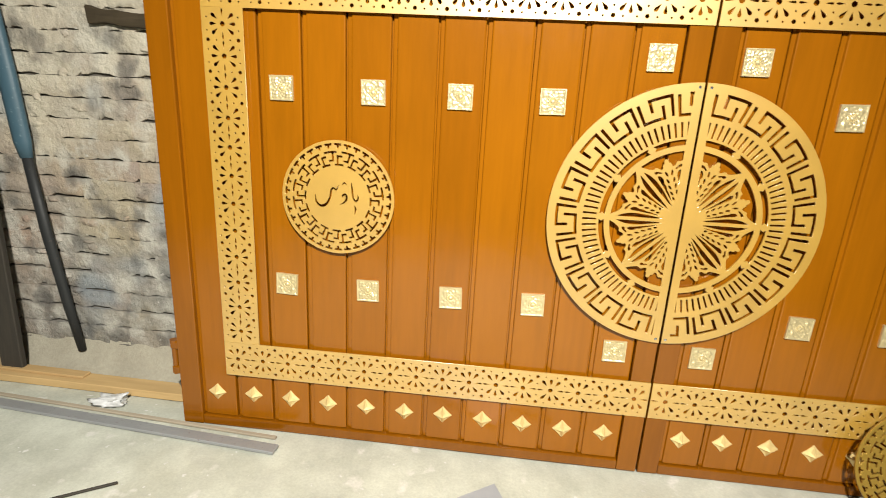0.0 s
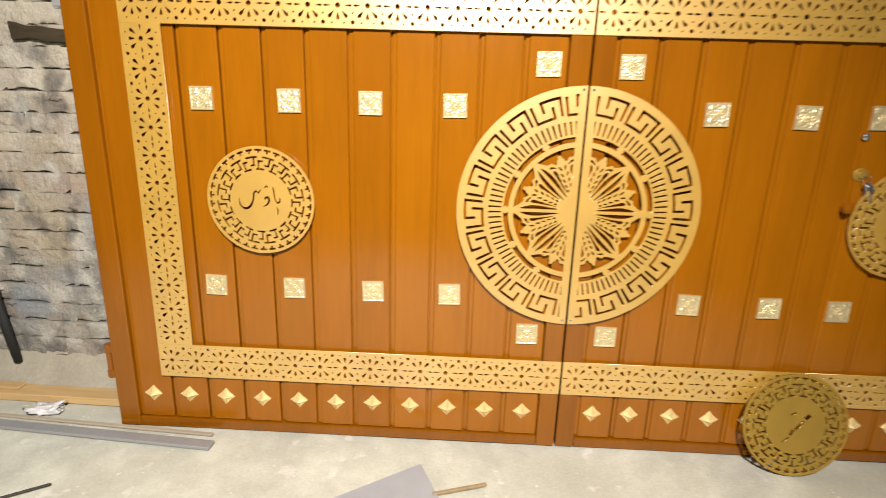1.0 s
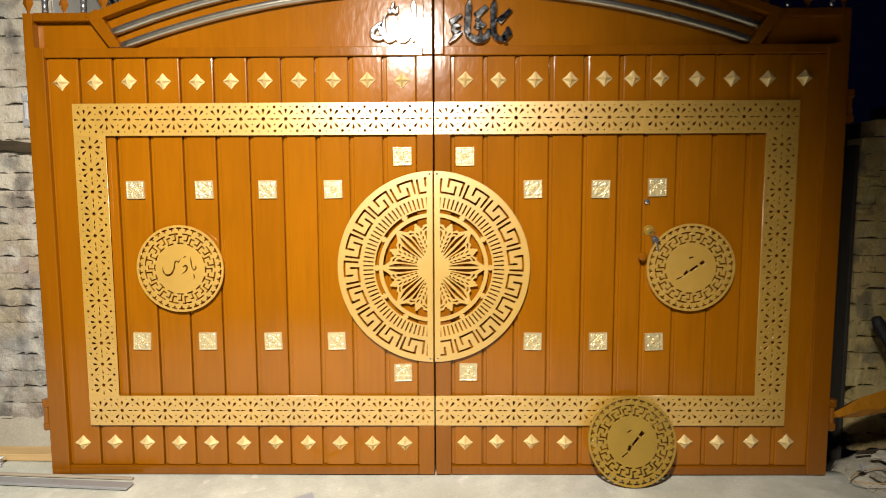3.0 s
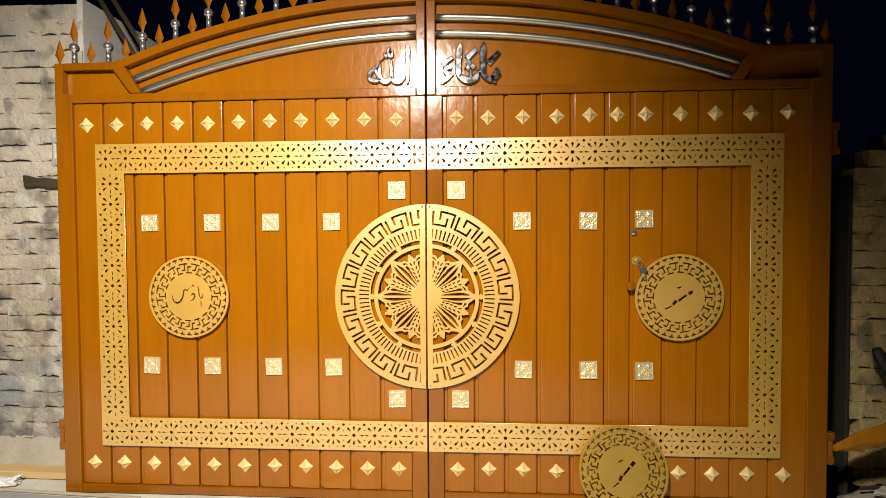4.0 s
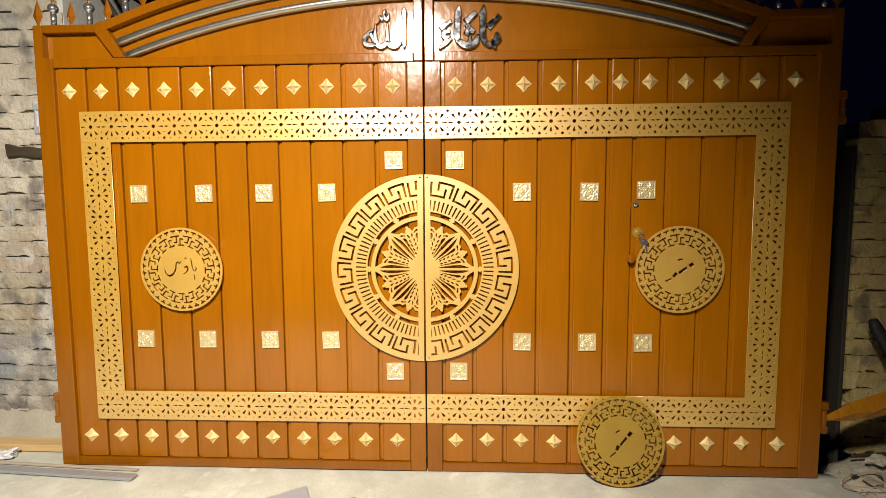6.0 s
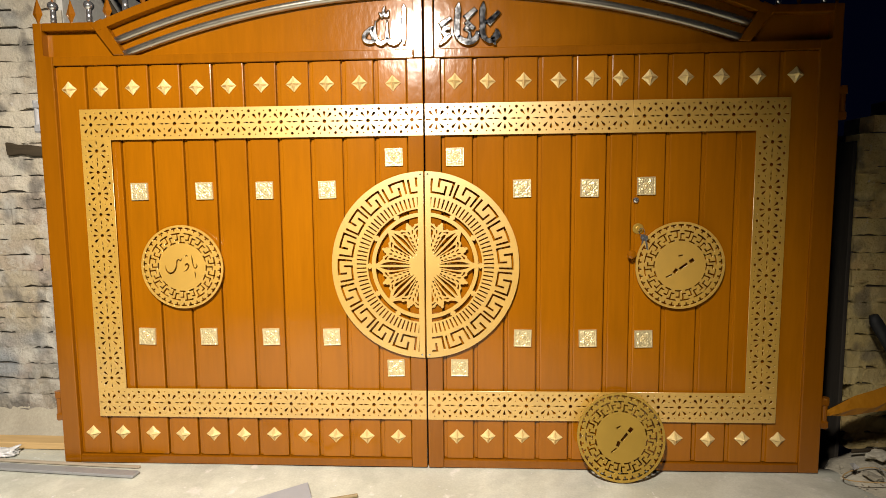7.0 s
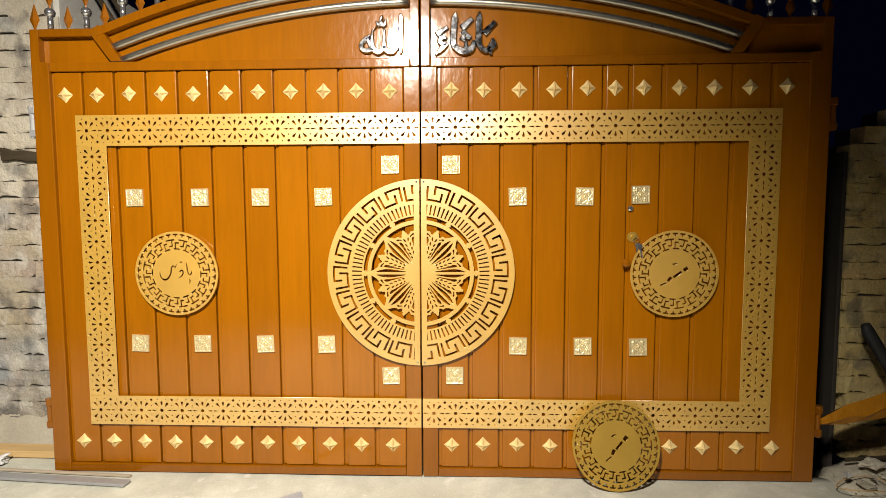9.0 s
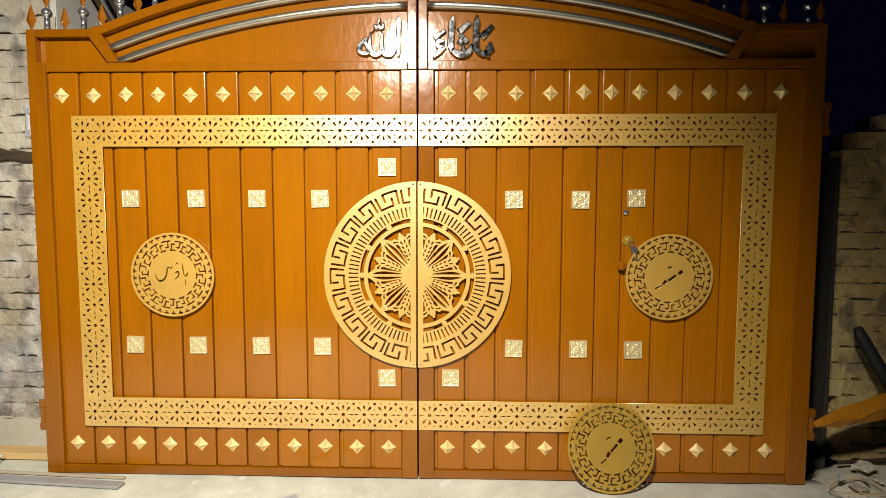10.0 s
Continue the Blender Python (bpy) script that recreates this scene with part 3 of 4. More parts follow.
def leaf(side):
    s = side
    word = "with pierced gold bands" if s < 0 else "with a wicket door"
    g = holder("gate_leaf", s * 0.92, 0.02, 0, "glossy brown woodgrain steel gate leaf " + word, "gate", "leaves of the double gate")

    def bx(name, a, b, y0, y1, z0, z1, material=FRAME, bevel=0.004, label=""):
        return part(name, box_bm(min(a * s, b * s), max(a * s, b * s), y0, y1, z0, z1, bevel=bevel, seg=2), material, g, label)

    # frame
    edge = HW + (0.008 if s > 0 else 0.0)
    bm = bmesh.new()
    q = [(HW - ST, FLOOR), (edge, FLOOR), (edge, 2.162), (edge - 0.042, 2.162), (edge - 0.042, Z_MID), (HW - ST, Z_MID)]
    f = [bm.verts.new((s * x, -0.002, z)) for x, z in q]
    b = [bm.verts.new((s * x, 0.045, z)) for x, z in q]
    bm.faces.new(f)
    bm.faces.new(b[::-1])
    for i in range(6):
        bm.faces.new((f[i], b[i], b[(i + 1) % 6], f[(i + 1) % 6]))
    bmesh.ops.bevel(bm, geom=bm.edges[:], offset=0.004, segments=2, affect="EDGES", profile=0.5)
    part("stile", bm, FRAME, g)
    bx("stile", 0.0035, IN, -0.002, 0.045, FLOOR, Z_PLANK1)
    bx("stile", 0.0035, 0.046, -0.003, 0.045, Z_PLANK1 + 0.002, ARC_TOP - 0.038)
    bx("rail", IN + 0.001, HW - ST - 0.001, -0.001, 0.045, FLOOR, Z_PLANK0)
    bx("rail", 0.047, HW - ST - 0.001, 0.000, 0.045, Z_PLANK1, Z_MID)
    bx("rail", 1.545, edge - 0.043, 0.000, 0.045, 2.126, 2.163)
    bx("backing_sheet", IN - 0.005, HW - ST + 0.005, 0.031, 0.036, Z_PLANK0 - 0.01, Z_PLANK1 + 0.01, WOOD, 0)
    # head: sheet, arch bar, brace
    bm = bmesh.new()
    n = 24
    lo, hi = [], []
    for i in range(n + 1):
        x = 0.02 + (HW - 0.05) * i / n
        z = arc_z(x, ARC_TOP - 0.02) if x < 1.48 else 2.13
        lo.append((x, Z_MID - 0.02))
        hi.append((x, z))
    f, b = [], []
    for x, z in lo + hi[::-1]:
        f.append(bm.verts.new((s * x, 0.034, z)))
        b.append(bm.verts.new((s * x, 0.039, z)))
    k = len(f)
    for i in range(n):
        bm.faces.new((f[i], f[i + 1], f[k - 2 - i], f[k - 1 - i]))
        bm.faces.new((b[k - 1 - i], b[k - 2 - i], b[i + 1], b[i]))
    for i in range(k):
        bm.faces.new((f[i], b[i], b[(i + 1) % k], f[(i + 1) % k]))
    part("head_sheet", bm, WOOD, g)
    part("arch_bar", arc_bar(bmesh.new(), s * 0.0035, s * 1.528, ARC_TOP, 0.040, -0.004, 0.045), FRAME, g)
    bm = bmesh.new()
    q = [(1.560, 2.152), (1.505, 2.178), (1.402, Z_MID + 0.001), (1.455, Z_MID + 0.001)]
    f = [bm.verts.new((s * x, -0.003, z)) for x, z in q]
    b = [bm.verts.new((s * x, 0.042, z)) for x, z in q]
    bm.faces.new(f)
    bm.faces.new(b[::-1])
    for i in range(4):
        bm.faces.new((f[i], b[i], b[(i + 1) % 4], f[(i + 1) % 4]))
    bmesh.ops.bevel(bm, geom=bm.edges[:], offset=0.003, segments=1, affect="EDGES")
    part("brace", bm, FRAME, g)
    bend = 4.2 if s < 0 else 4.42
    for top, end in ((2.336, 1.462 if s < 0 else 1.472), (2.261, 1.414 if s < 0 else 1.436)):
        pts = [(s * (0.047 + (end - 0.047) * i / 28), 0.017, arc_z(0.047 + (end - 0.047) * i / 28, top, bend)) for i in range(29)]
        part("arch_tube", sweep(bmesh.new(), pts, 0.0175, 12), STEEL, g, "curved brushed steel tube", smooth=True)

    # planks
    if s < 0:
        bounds = [0.079 + 0.1524 * i for i in range(12)]
    else:
        bounds = [0.074, 0.222, 0.366, 0.518, 0.673, 0.831, 0.948, 1.096, 1.256, 1.409, 1.583, 1.755]
    for i, (a, b) in enumerate(zip(bounds, bounds[1:])):
        w = round(b - a - 0.0055, 3) if not (s > 0 and i in (5, 6)) else round(b - a - 0.004, 3)
        if w not in PLANK_W:
            PLANK_W[w] = plank_mesh(w)
        place("plank", PLANK_W[w], g, Matrix.Translation((s * (a + b) / 2 + 0.002 + s * 0.006 * b / 1.5, 0, 0)))
        if i:
            place("weld_bead", DAB, g, Matrix.Translation((s * a + 0.006, 0.004, Z_PLANK0 + 0.001)) @ Matrix.Rotation(i * 1.3, 4, "Y") @ Matrix.Diagonal((0.6 + (i * 7 % 5) * 0.15, 1, 0.7, 1)))
    # pierced bands
    bw, z_t, z_b, out = 0.143, 1.689, 0.334, 1.636
    y = -0.0045
    rows = [(0.0045, out, z_t), (0.0045, out, z_b)] if s < 0 else [(0.0045, 0.946, z_t), (0.948, out, z_t), (0.0045, 0.946, z_b), (0.948, out, z_b)]
    for a, b, z in rows:
        units = round((b - a) / 0.1)
        me = band_mesh(b - a, bw, units)
        place("pierced_band", me, g, Matrix.Translation((s * (a + b) / 2, y, z)))
    v = band_mesh(z_t - z_b - bw - 0.002, bw, 12)
    place("pierced_band", v, g, Matrix.Translation((s * (out - bw / 2), y, (z_t + z_b) / 2)) @ Matrix.Rotation(math.pi / 2, 4, "Y"))
    # diamond studs
    xs = [0.144 + 0.1544 * i for i in range(11)] if s < 0 else [0.142, 0.293, 0.456, 0.614, 0.767, 0.893, 1.021, 1.181, 1.336, 1.495, 1.659]
    rnd = random.Random(5 + s)
    for i, x in enumerate(xs):
        for z in (1.860, 0.171 if s < 0 else 0.176):
            place("diamond_stud", STUD, g, Matrix.Translation((s * x, 0, z + rnd.uniform(-0.003, 0.003))) @ Matrix.Rotation(rnd.uniform(-0.06, 0.06), 4, "Y") @ Matrix.Rotation(rnd.uniform(-0.07, 0.07), 4, "X") @ Matrix.Rotation(rnd.uniform(-0.07, 0.07), 4, "Z"))
    # square plates
    sq = [(1.373, 1.373), (1.055, 1.373), (0.763, 1.373), (0.462, 1.373), (0.144, 1.521), (1.376, 0.666), (1.066, 0.666), (0.757, 0.666), (0.459, 0.666), (0.149, 0.514)]
    if s > 0:
        sq = [(0.141, 1.519), (0.451, 1.370), (0.760, 1.369), (1.017, 1.376), (0.157, 0.517), (0.457, 0.663), (0.762, 0.663), (1.021, 0.661)]
    for i, (x, z) in enumerate(sq):
        place("square_plate", SQUARES[i % 3], g, Matrix.Translation((s * x, 0, z)) @ Matrix.Rotation(rnd.uniform(-0.035, 0.035) + (i % 4) * math.pi / 2, 4, "Y"))
    # medallions
    hm = place("half_medallion", half_medallion_mesh(s), g, Matrix.Translation((-0.003, -0.0105, 1.012)), "pierced gold half rosette with meander rim")
    for z in (-0.427, 0.427):
        place("screw", SCREW, hm, Matrix.Translation((-0.003 + s * 0.017, -0.0128, 1.012 + z)))
    disc = place("name_medallion", HOUSE_DISC if s < 0 else BAR_DISC, g, Matrix.Translation((s * 1.173, -0.0105, 1.010)), "round pierced gold plate with cut-out writing")
    for a in (0.4, 1.9, 3.5, 5.1):
        part("spacer", lathe(bmesh.new(), [(0.008, 0), (0.008, 0.016)], 8, Matrix.Translation((s * 1.173 + 0.1 * math.cos(a), 0.0115, 1.010 + 0.1 * math.sin(a))) @ Matrix.Rotation(math.pi / 2, 4, "X")), FRAME, disc)
    # spears and finials along the top
    def top_z(x):
        return 2.162 if x > 1.52 else arc_z(x, ARC_TOP)
    place("spear", spear_mesh(0.125, 0.050), g, Matrix.Translation((s * 1.826, 0.02, 2.158)))
    tall = [1.750 if s < 0 else 1.770, 1.575] + [1.397 - 0.168 * i for i in range(9)]
    short = [1.664, 1.486] + [1.313 - 0.168 * i for i in range(8)]
    for x in tall:
        z = top_z(x) - 0.004
        rod = place("finial_rod", ROD, g, Matrix.Translation((s * x, 0.02, z)), "chrome finial rod")
        place("ball", BALL, rod, Matrix.Translation((s * x, 0.02, z + 0.085)))
        place("spear_tip", SPEAR_TALL, rod, Matrix.Translation((s * x, 0.02, z + 0.100)), "brown painted spear tip")
    for x in short:
        place("spear", SPEAR_SHORT, g, Matrix.Translation((s * x, 0.02, top_z(x) - 0.006)))
    # hinges on the outer stile
    for z in (1.735, 0.305):
        for dz in (-0.055, 0.055):
            h = part("hinge_lug", box_bm(min(s * HW, s * (HW + (0.048 if s > 0 else 0.036))), max(s * HW, s * (HW + (0.048 if s > 0 else 0.036))), 0.004, 0.036, z + dz - 0.018, z + dz + 0.018, bevel=0.005), FRAME if s > 0 or z < 1 else DARK_STEEL, g)
        part("hinge_pin", lathe(bmesh.new(), [(0.013, -0.075), (0.013, 0.06), (0.018, 0.062), (0.018, 0.075)], 12, Matrix.Translation((s * (HW + (0.033 if s > 0 else 0.024)), 0.02, z))), FRAME if s > 0 or z < 1 else DARK_STEEL, h)
    return g


left_leaf, right_leaf = leaf(-1), leaf(1)


# ---- chrome writing on the gate head ----
def word_letters(strokes, parent):
    """Raised chrome letters, bevelled, one mesh a letter."""
    for letter in strokes:
        bm = bmesh.new()
        for pts, half in letter:
            lp = stroke(*smooth_line(pts, [h * 0.80 for h in half]))
            me = plate_mesh("letter_piece", [lp], 0.016, LETTER, 0.005)
            bm.from_mesh(me)
            bpy.data.meshes.remove(me)
        bmesh.ops.translate(bm, verts=bm.verts[:], vec=(0, 0.0265, 0.005))
        part("letter", bm, LETTER, parent, "raised chrome letter")


# drawn in metres: x along the gate, second number the height
ALLAH = [
    [([(-0.0905, 2.030), (-0.0900, 2.060), (-0.0880, 2.160), (-0.0890, 2.185), (-0.0885, 2.205)], [0.001, 0.008, 0.009, 0.012, 0.001])],
    [([(-0.104, 2.142), (-0.107, 2.090), (-0.112, 2.056), (-0.130, 2.038), (-0.152, 2.040), (-0.166, 2.058), (-0.168, 2.080), (-0.166, 2.135)], [0.001, 0.007, 0.010, 0.014, 0.014, 0.010, 0.008, 0.001])],
    [([(-0.164, 2.062), (-0.176, 2.046), (-0.196, 2.036), (-0.214, 2.046), (-0.222, 2.066), (-0.224, 2.090), (-0.221, 2.135)], [0.006, 0.010, 0.013, 0.013, 0.009, 0.007, 0.001])],
    [([(-0.218, 2.052), (-0.236, 2.044), (-0.258, 2.044), (-0.274, 2.056), (-0.272, 2.078), (-0.250, 2.100), (-0.234, 2.112)], [0.006, 0.010, 0.011, 0.010, 0.009, 0.008, 0.001]), ([(-0.250, 2.102), (-0.240, 2.085), (-0.232, 2.060)], [0.006, 0.007, 0.005])],
    [([(-0.202, 2.172), (-0.192, 2.158), (-0.182, 2.170), (-0.176, 2.158), (-0.164, 2.160), (-0.160, 2.180)], [0.002, 0.006, 0.005, 0.006, 0.006, 0.001]), ([(-0.186, 2.168), (-0.180, 2.190), (-0.176, 2.198)], [0.004, 0.005, 0.001])],
]
MASHA = [
    [([(0.282, 2.046), (0.304, 2.036), (0.328, 2.046)], [0.010, 0.014, 0.014]), ([(0.318, 2.044), (0.336, 2.062), (0.334, 2.088)], [0.014, 0.021, 0.004]), ([(0.316, 2.050), (0.328, 2.018)], [0.013, 0.004])],
    [([(0.275, 2.208), (0.272, 2.180), (0.270, 2.130), (0.272, 2.070), (0.286, 2.044)], [0.001, 0.016, 0.014, 0.015, 0.012])],
    [([(0.297, 2.115), (0.345, 2.163)], [0.014, 0.010])],
    [([(0.158, 2.060), (0.176, 2.042), (0.200, 2.034), (0.224, 2.037), (0.240, 2.051), (0.247, 2.080)], [0.010, 0.016, 0.018, 0.017, 0.014, 0.003]), ([(0.210, 2.040), (0.213, 2.078)], [0.012, 0.002])],
    [([(0.164, 2.208), (0.159, 2.180), (0.155, 2.130), (0.153, 2.078), (0.162, 2.050)], [0.001, 0.016, 0.014, 0.015, 0.012])],
    [([(0.195, 2.112), (0.212, 2.120)], [0.011, 0.009]), ([(0.214, 2.106), (0.230, 2.094)], [0.011, 0.008]), ([(0.192, 2.098), (0.206, 2.088)], [0.010, 0.008])],
    [([(0.194, 2.140), (0.238, 2.178)], [0.014, 0.010])],
    [([(0.120, 2.094), (0.100, 2.096), (0.090, 2.080), (0.106, 2.067), (0.122, 2.070)], [0.003, 0.010, 0.010, 0.010, 0.004]), ([(0.122, 2.068), (0.098, 2.046), (0.074, 2.022)], [0.008, 0.012, 0.001])],
    [([(0.078, 2.112), (0.124, 2.142)], [0.012, 0.006])],
]
word_letters(ALLAH, left_leaf)
word_letters(MASHA, right_leaf)


# ---- wicket lock ----
def lock(parent):
    def turned(prof, x, z, material, name, up, label="", y=0.012, n=18):
        return part(name, lathe(bmesh.new(), prof, n, Matrix.Translation((x, y, z)) @ Matrix.Rotation(math.pi / 2, 4, "X")), material, up, label)
    turned([(0.010, 0), (0.013, 0.006), (0.012, 0.012), (0.007, 0.016)], 0.972, 1.312, CHROME, "bolt_head", parent, "small round chrome bolt head")
    rose = turned([(0.025, 0), (0.025, 0.003), (0.022, 0.006), (0.014, 0.006), (0.013, 0.011), (0.010, 0.012), (0.009, 0.011)], 0.986, 1.180, DULL_GOLD, "lock_cylinder", parent, "brass lock cylinder")
    bm = bmesh.new()
    sweep(bm, [(0.996 + 0.013 * math.sin(a), -0.012, 1.168 + 0.016 * math.cos(a)) for a in (2 * math.pi * i / 14 for i in range(15))], 0.0013, 6)
    part("key_ring", bm, CHROME, rose)
    for dx, dz, turn in ((0.0, 0.0, 0.10), (0.007, -0.006, -0.18)):
        key = [(-0.010, 0.0), (-0.012, -0.014), (-0.006, -0.022), (-0.0035, -0.026), (-0.0035, -0.062), (0.0, -0.068), (0.0035, -0.062), (0.005, -0.052), (0.0035, -0.046), (0.0055, -0.038), (0.0035, -0.026), (0.006, -0.022), (0.012, -0.014), (0.010, 0.0)]
        place("key", plate_mesh("key", [key], 0.0025, CHROME), rose, Matrix.Translation((1.003 + dx, -0.013 - dx * 0.4, 1.154 + dz)) @ Matrix.Rotation(turn, 4, "Y"), "hanging chrome key")
    turned([(0.012, 0), (0.009, 0.014), (0.012, 0.020), (0.019, 0.026), (0.021, 0.032), (0.017, 0.040), (0.007, 0.043)], 0.950, 1.062, FRAME, "knob", parent, "brown painted round knob")


lock(right_leaf)

# ---- the loose disc that leans on the gate ----
tilt = math.atan2(0.085, 0.40)
loose = BAR_DISC.copy()
loose.materials.clear()
loose.materials.append(DULL_GOLD)
disc = place("gold_disc", loose, None, Matrix.Translation((0.905, -0.072, 0.2155)) @ Matrix.Rotation(-tilt, 4, "X") @ Matrix.Rotation(-0.25, 4, "Y"))
tagged(disc, "loose pierced gold metal disc leaning on the gate", "disc")


# ---- brick walls beside the gate ----
def brick_meshes(material):
    """Worn bricks: lumpy faces, rounded arrises, a ragged lower edge."""
    out = []
    for k in range(14):
        rnd = random.Random(k)
        bm = bmesh.new()
        L, H, D = 0.226, 0.0895, 0.10
        nx, nz = 10, 4
        fr = []
        for j in range(nz + 1):
            row = []
            for i in range(nx + 1):
                u, w = i / nx, j / nz
                x, z = L * (u - 0.5), H * (w - 0.5)
                fade = min(1.0, 5 * min(u, 1 - u))
                y = fade * (0.006 * noise.noise((x * 16 + 9 * k, z * 16, k)) + 0.0025 * noise.noise((x * 70, z * 70, 3 * k)))
                if j == 0:
                    gap = max(0.0, 0.017 * noise.noise((x * 17, 5.3 * k, 1.5)) + 0.0062) + max(0.0, 0.008 * noise.noise((x * 60, 2.3 * k, 4.5)))
                    y += min(0.004, gap)
                    z += gap
                elif j == nz:
                    z += 0.003 * noise.noise((x * 30, 3.0 * k, 7))
                elif 0 < i < nx:
                    x, z = x + rnd.uniform(-.004, .004), z + rnd.uniform(-.004, .004)
                row.append(bm.verts.new((x, y, z)))
            fr.append(row)
        for a, b in zip(fr, fr[1:]):
            for i in range(nx):
                f = bm.faces.new((a[i], a[i + 1], b[i + 1], b[i]))
                f.smooth = True
        ring = fr[0] + [r[nx] for r in fr[1:-1]] + fr[-1][::-1] + [r[0] for r in fr[1:-1]][::-1]
        rim = [bm.verts.new(v.co) for v in ring]
        bk = [bm.verts.new((v.co.x, D, v.co.z)) for v in ring]
        for i in range(len(ring)):
            j = (i + 1) % len(ring)
            bm.faces.new((rim[i], rim[j], bk[j], bk[i]))
        out.append(to_mesh("brick", bm, material))
    return out


BRICKS, YELLOW_BRICKS = brick_meshes(BRICK), brick_meshes(YELLOW_BRICK)


def brick_wall(name, x0, x1, y, z0, top, label, toothed=False, seed=1, bricks=BRICKS):
    """Courses of rough bricks in front of a mortar core; top gives the height along x."""
    w = holder(name, (x0 + x1) / 2, y, 0, label, "wall", kind="structure")
    rnd = random.Random(seed)
    course, pitch = 0.0875, 0.238
    rows = int((max(top(x0), top(x1)) - z0) / course)
    bm = bmesh.new()
    for r in range(rows):
        z = z0 + (r + 0.5) * course
        edge = x0 + (rnd.uniform(0.0, 0.008) if toothed else 0.0)
        x = edge - (pitch / 2 if r % 2 else 0) - rnd.uniform(0, 0.09)
        first, last = None, None
        while x < x1:
            header = rnd.random() < 0.18
            ln = pitch * (0.5 if header else 1.0) * rnd.uniform(0.96, 1.05)
            a, b = max(x, edge), min(x + ln, x1)
            x += ln
            if b - a < 0.05 or z + course / 2 > top((a + b) / 2) + 0.02:
                continue
            first, last = a if first is None else first, b
            m = Matrix.Translation(((a + b) / 2, y + rnd.uniform(-0.0022, 0.0022) + 0.006 * noise.noise(((a + b) * 1.1, r * 0.3, seed)), z + 0.011 * noise.noise(((a + b) * 0.8, r * 0.25, seed + 5)))) @ Matrix.Rotation(rnd.uniform(-0.014, 0.014), 4, "Y") @ Matrix.Rotation(rnd.uniform(-0.006, 0.006), 4, "Z") @ Matrix.Diagonal(((b - a + 0.004) / 0.226, 1, rnd.uniform(0.985, 1.03), 1))
            place("brick", rnd.choice(bricks), w, m)
        if first is not None:
            add_box(bm, first + 0.004, last, y + 0.020, y + 0.22, z - course / 2, z + course / 2)
    part("mortar_core", bm, WALL_MORTAR, w)
    bm = bmesh.new()
    for k in range(90):
        x, z = rnd.uniform(x0 + 0.03, x1), rnd.uniform(z0 + 0.05, max(top(x0), top(x1)) - 0.05)
        if z > top(x) - 0.12:
            continue
        sx, sz, o = rnd.uniform(0.012, 0.055), rnd.uniform(0.008, 0.022), rnd.uniform(0, 90)
        rim = []
        for q in range(14):
            a = 2 * math.pi * q / 14
            r = 1 + 0.75 * noise.noise((math.cos(a) * 1.6 + o, math.sin(a) * 1.6, 0))
            rim.append(bm.verts.new((x + sx * r * math.cos(a), y + 0.007, z + sz * r * math.sin(a))))
        mid = [bm.verts.new((x + (v.co.x - x) * 0.7, y - 0.005 - 0.003 * rnd.random(), z + (v.co.z - z) * 0.7)) for v in rim]
        tip = bm.verts.new((x, y - 0.008, z))
        for q in range(14):
            t = (q + 1) % 14
            for f in (bm.faces.new((rim[q], rim[t], mid[t], mid[q])), bm.faces.new((mid[q], mid[t], tip))):
                f.smooth = True
    tagged(part("mortar_smear", bm, BRICK if bricks is BRICKS else YELLOW_BRICK, w, "pale mortar smeared over the bricks"), kind="stuff")
    return w


def far_left(x):
    return 2.66 + 0.03 * noise.noise((x * 3, 0, 0))


def far_right(x):
    return 1.62 if x < 2.23 else 1.76 + 0.18 * (x - 2.2)


wl = brick_wall("wall_left", -4.1, -1.955, 0.335, -0.02, far_left, "old rough brick wall, mortar-smeared and sooty", seed=3)
part("plaster_return", box_bm(-1.985, -1.951, 0.336, 1.35, 0.0, 2.640, bevel=0.006), PLASTER, wl, "pale cement plaster return")
bm = box_bm(-2.30, -2.035, 0.310, 0.42, 1.578, 1.640, bevel=0.006, seg=2)
bmesh.ops.subdivide_edges(bm, edges=[e for e in bm.edges if e.calc_length() > 0.2], cuts=6)
for v in bm.verts:
    v.co += Vector((0.014 * noise.noise(v.co * 14), 0.010 * noise.noise(v.co * 11), 0.014 * noise.noise(v.co * 13) - 0.07 * (v.co.x + 2.16)))
part("lintel_stub", bm, STUB, wl, "dark weathered timber stub in the brickwork")
part("wall_core", box_bm(-4.1, -1.987, 0.56, 1.35, 0.0, 2.625), MORTAR, wl)
wr = brick_wall("wall_right", 2.175, 4.0, 0.325, -0.02, far_right, "rough unplastered brick wall with stepped top", True, 8, YELLOW_BRICKS)
# added strip: its dark colour stands in for shade over the wall end
part("end_board", box_bm(2.148, 2.168, 0.322, 0.62, -0.3, 1.60, bevel=0.003), DARK_WOOD_AND_SHADE, wr, "dark strip added for the shade at the wall end")


# ---- things beside the left of the gate ----
def lump(rnd, sx, sy, sz, n=2):
    """A broken lump with uneven faces."""
    bm = bmesh.new()
    bmesh.ops.create_icosphere(bm, subdivisions=n, radius=1.0)
    o = rnd.uniform(0, 50)
    for v in bm.verts:
        k = 0.75 + 0.5 * noise.noise(v.co * 1.3 + Vector((o, o, 0)))
        c = Vector([max(-0.78, min(0.78, a)) for a in v.co * k])
        v.co = Vector((c.x * sx, c.y * sy, c.z * sz))
    return bm


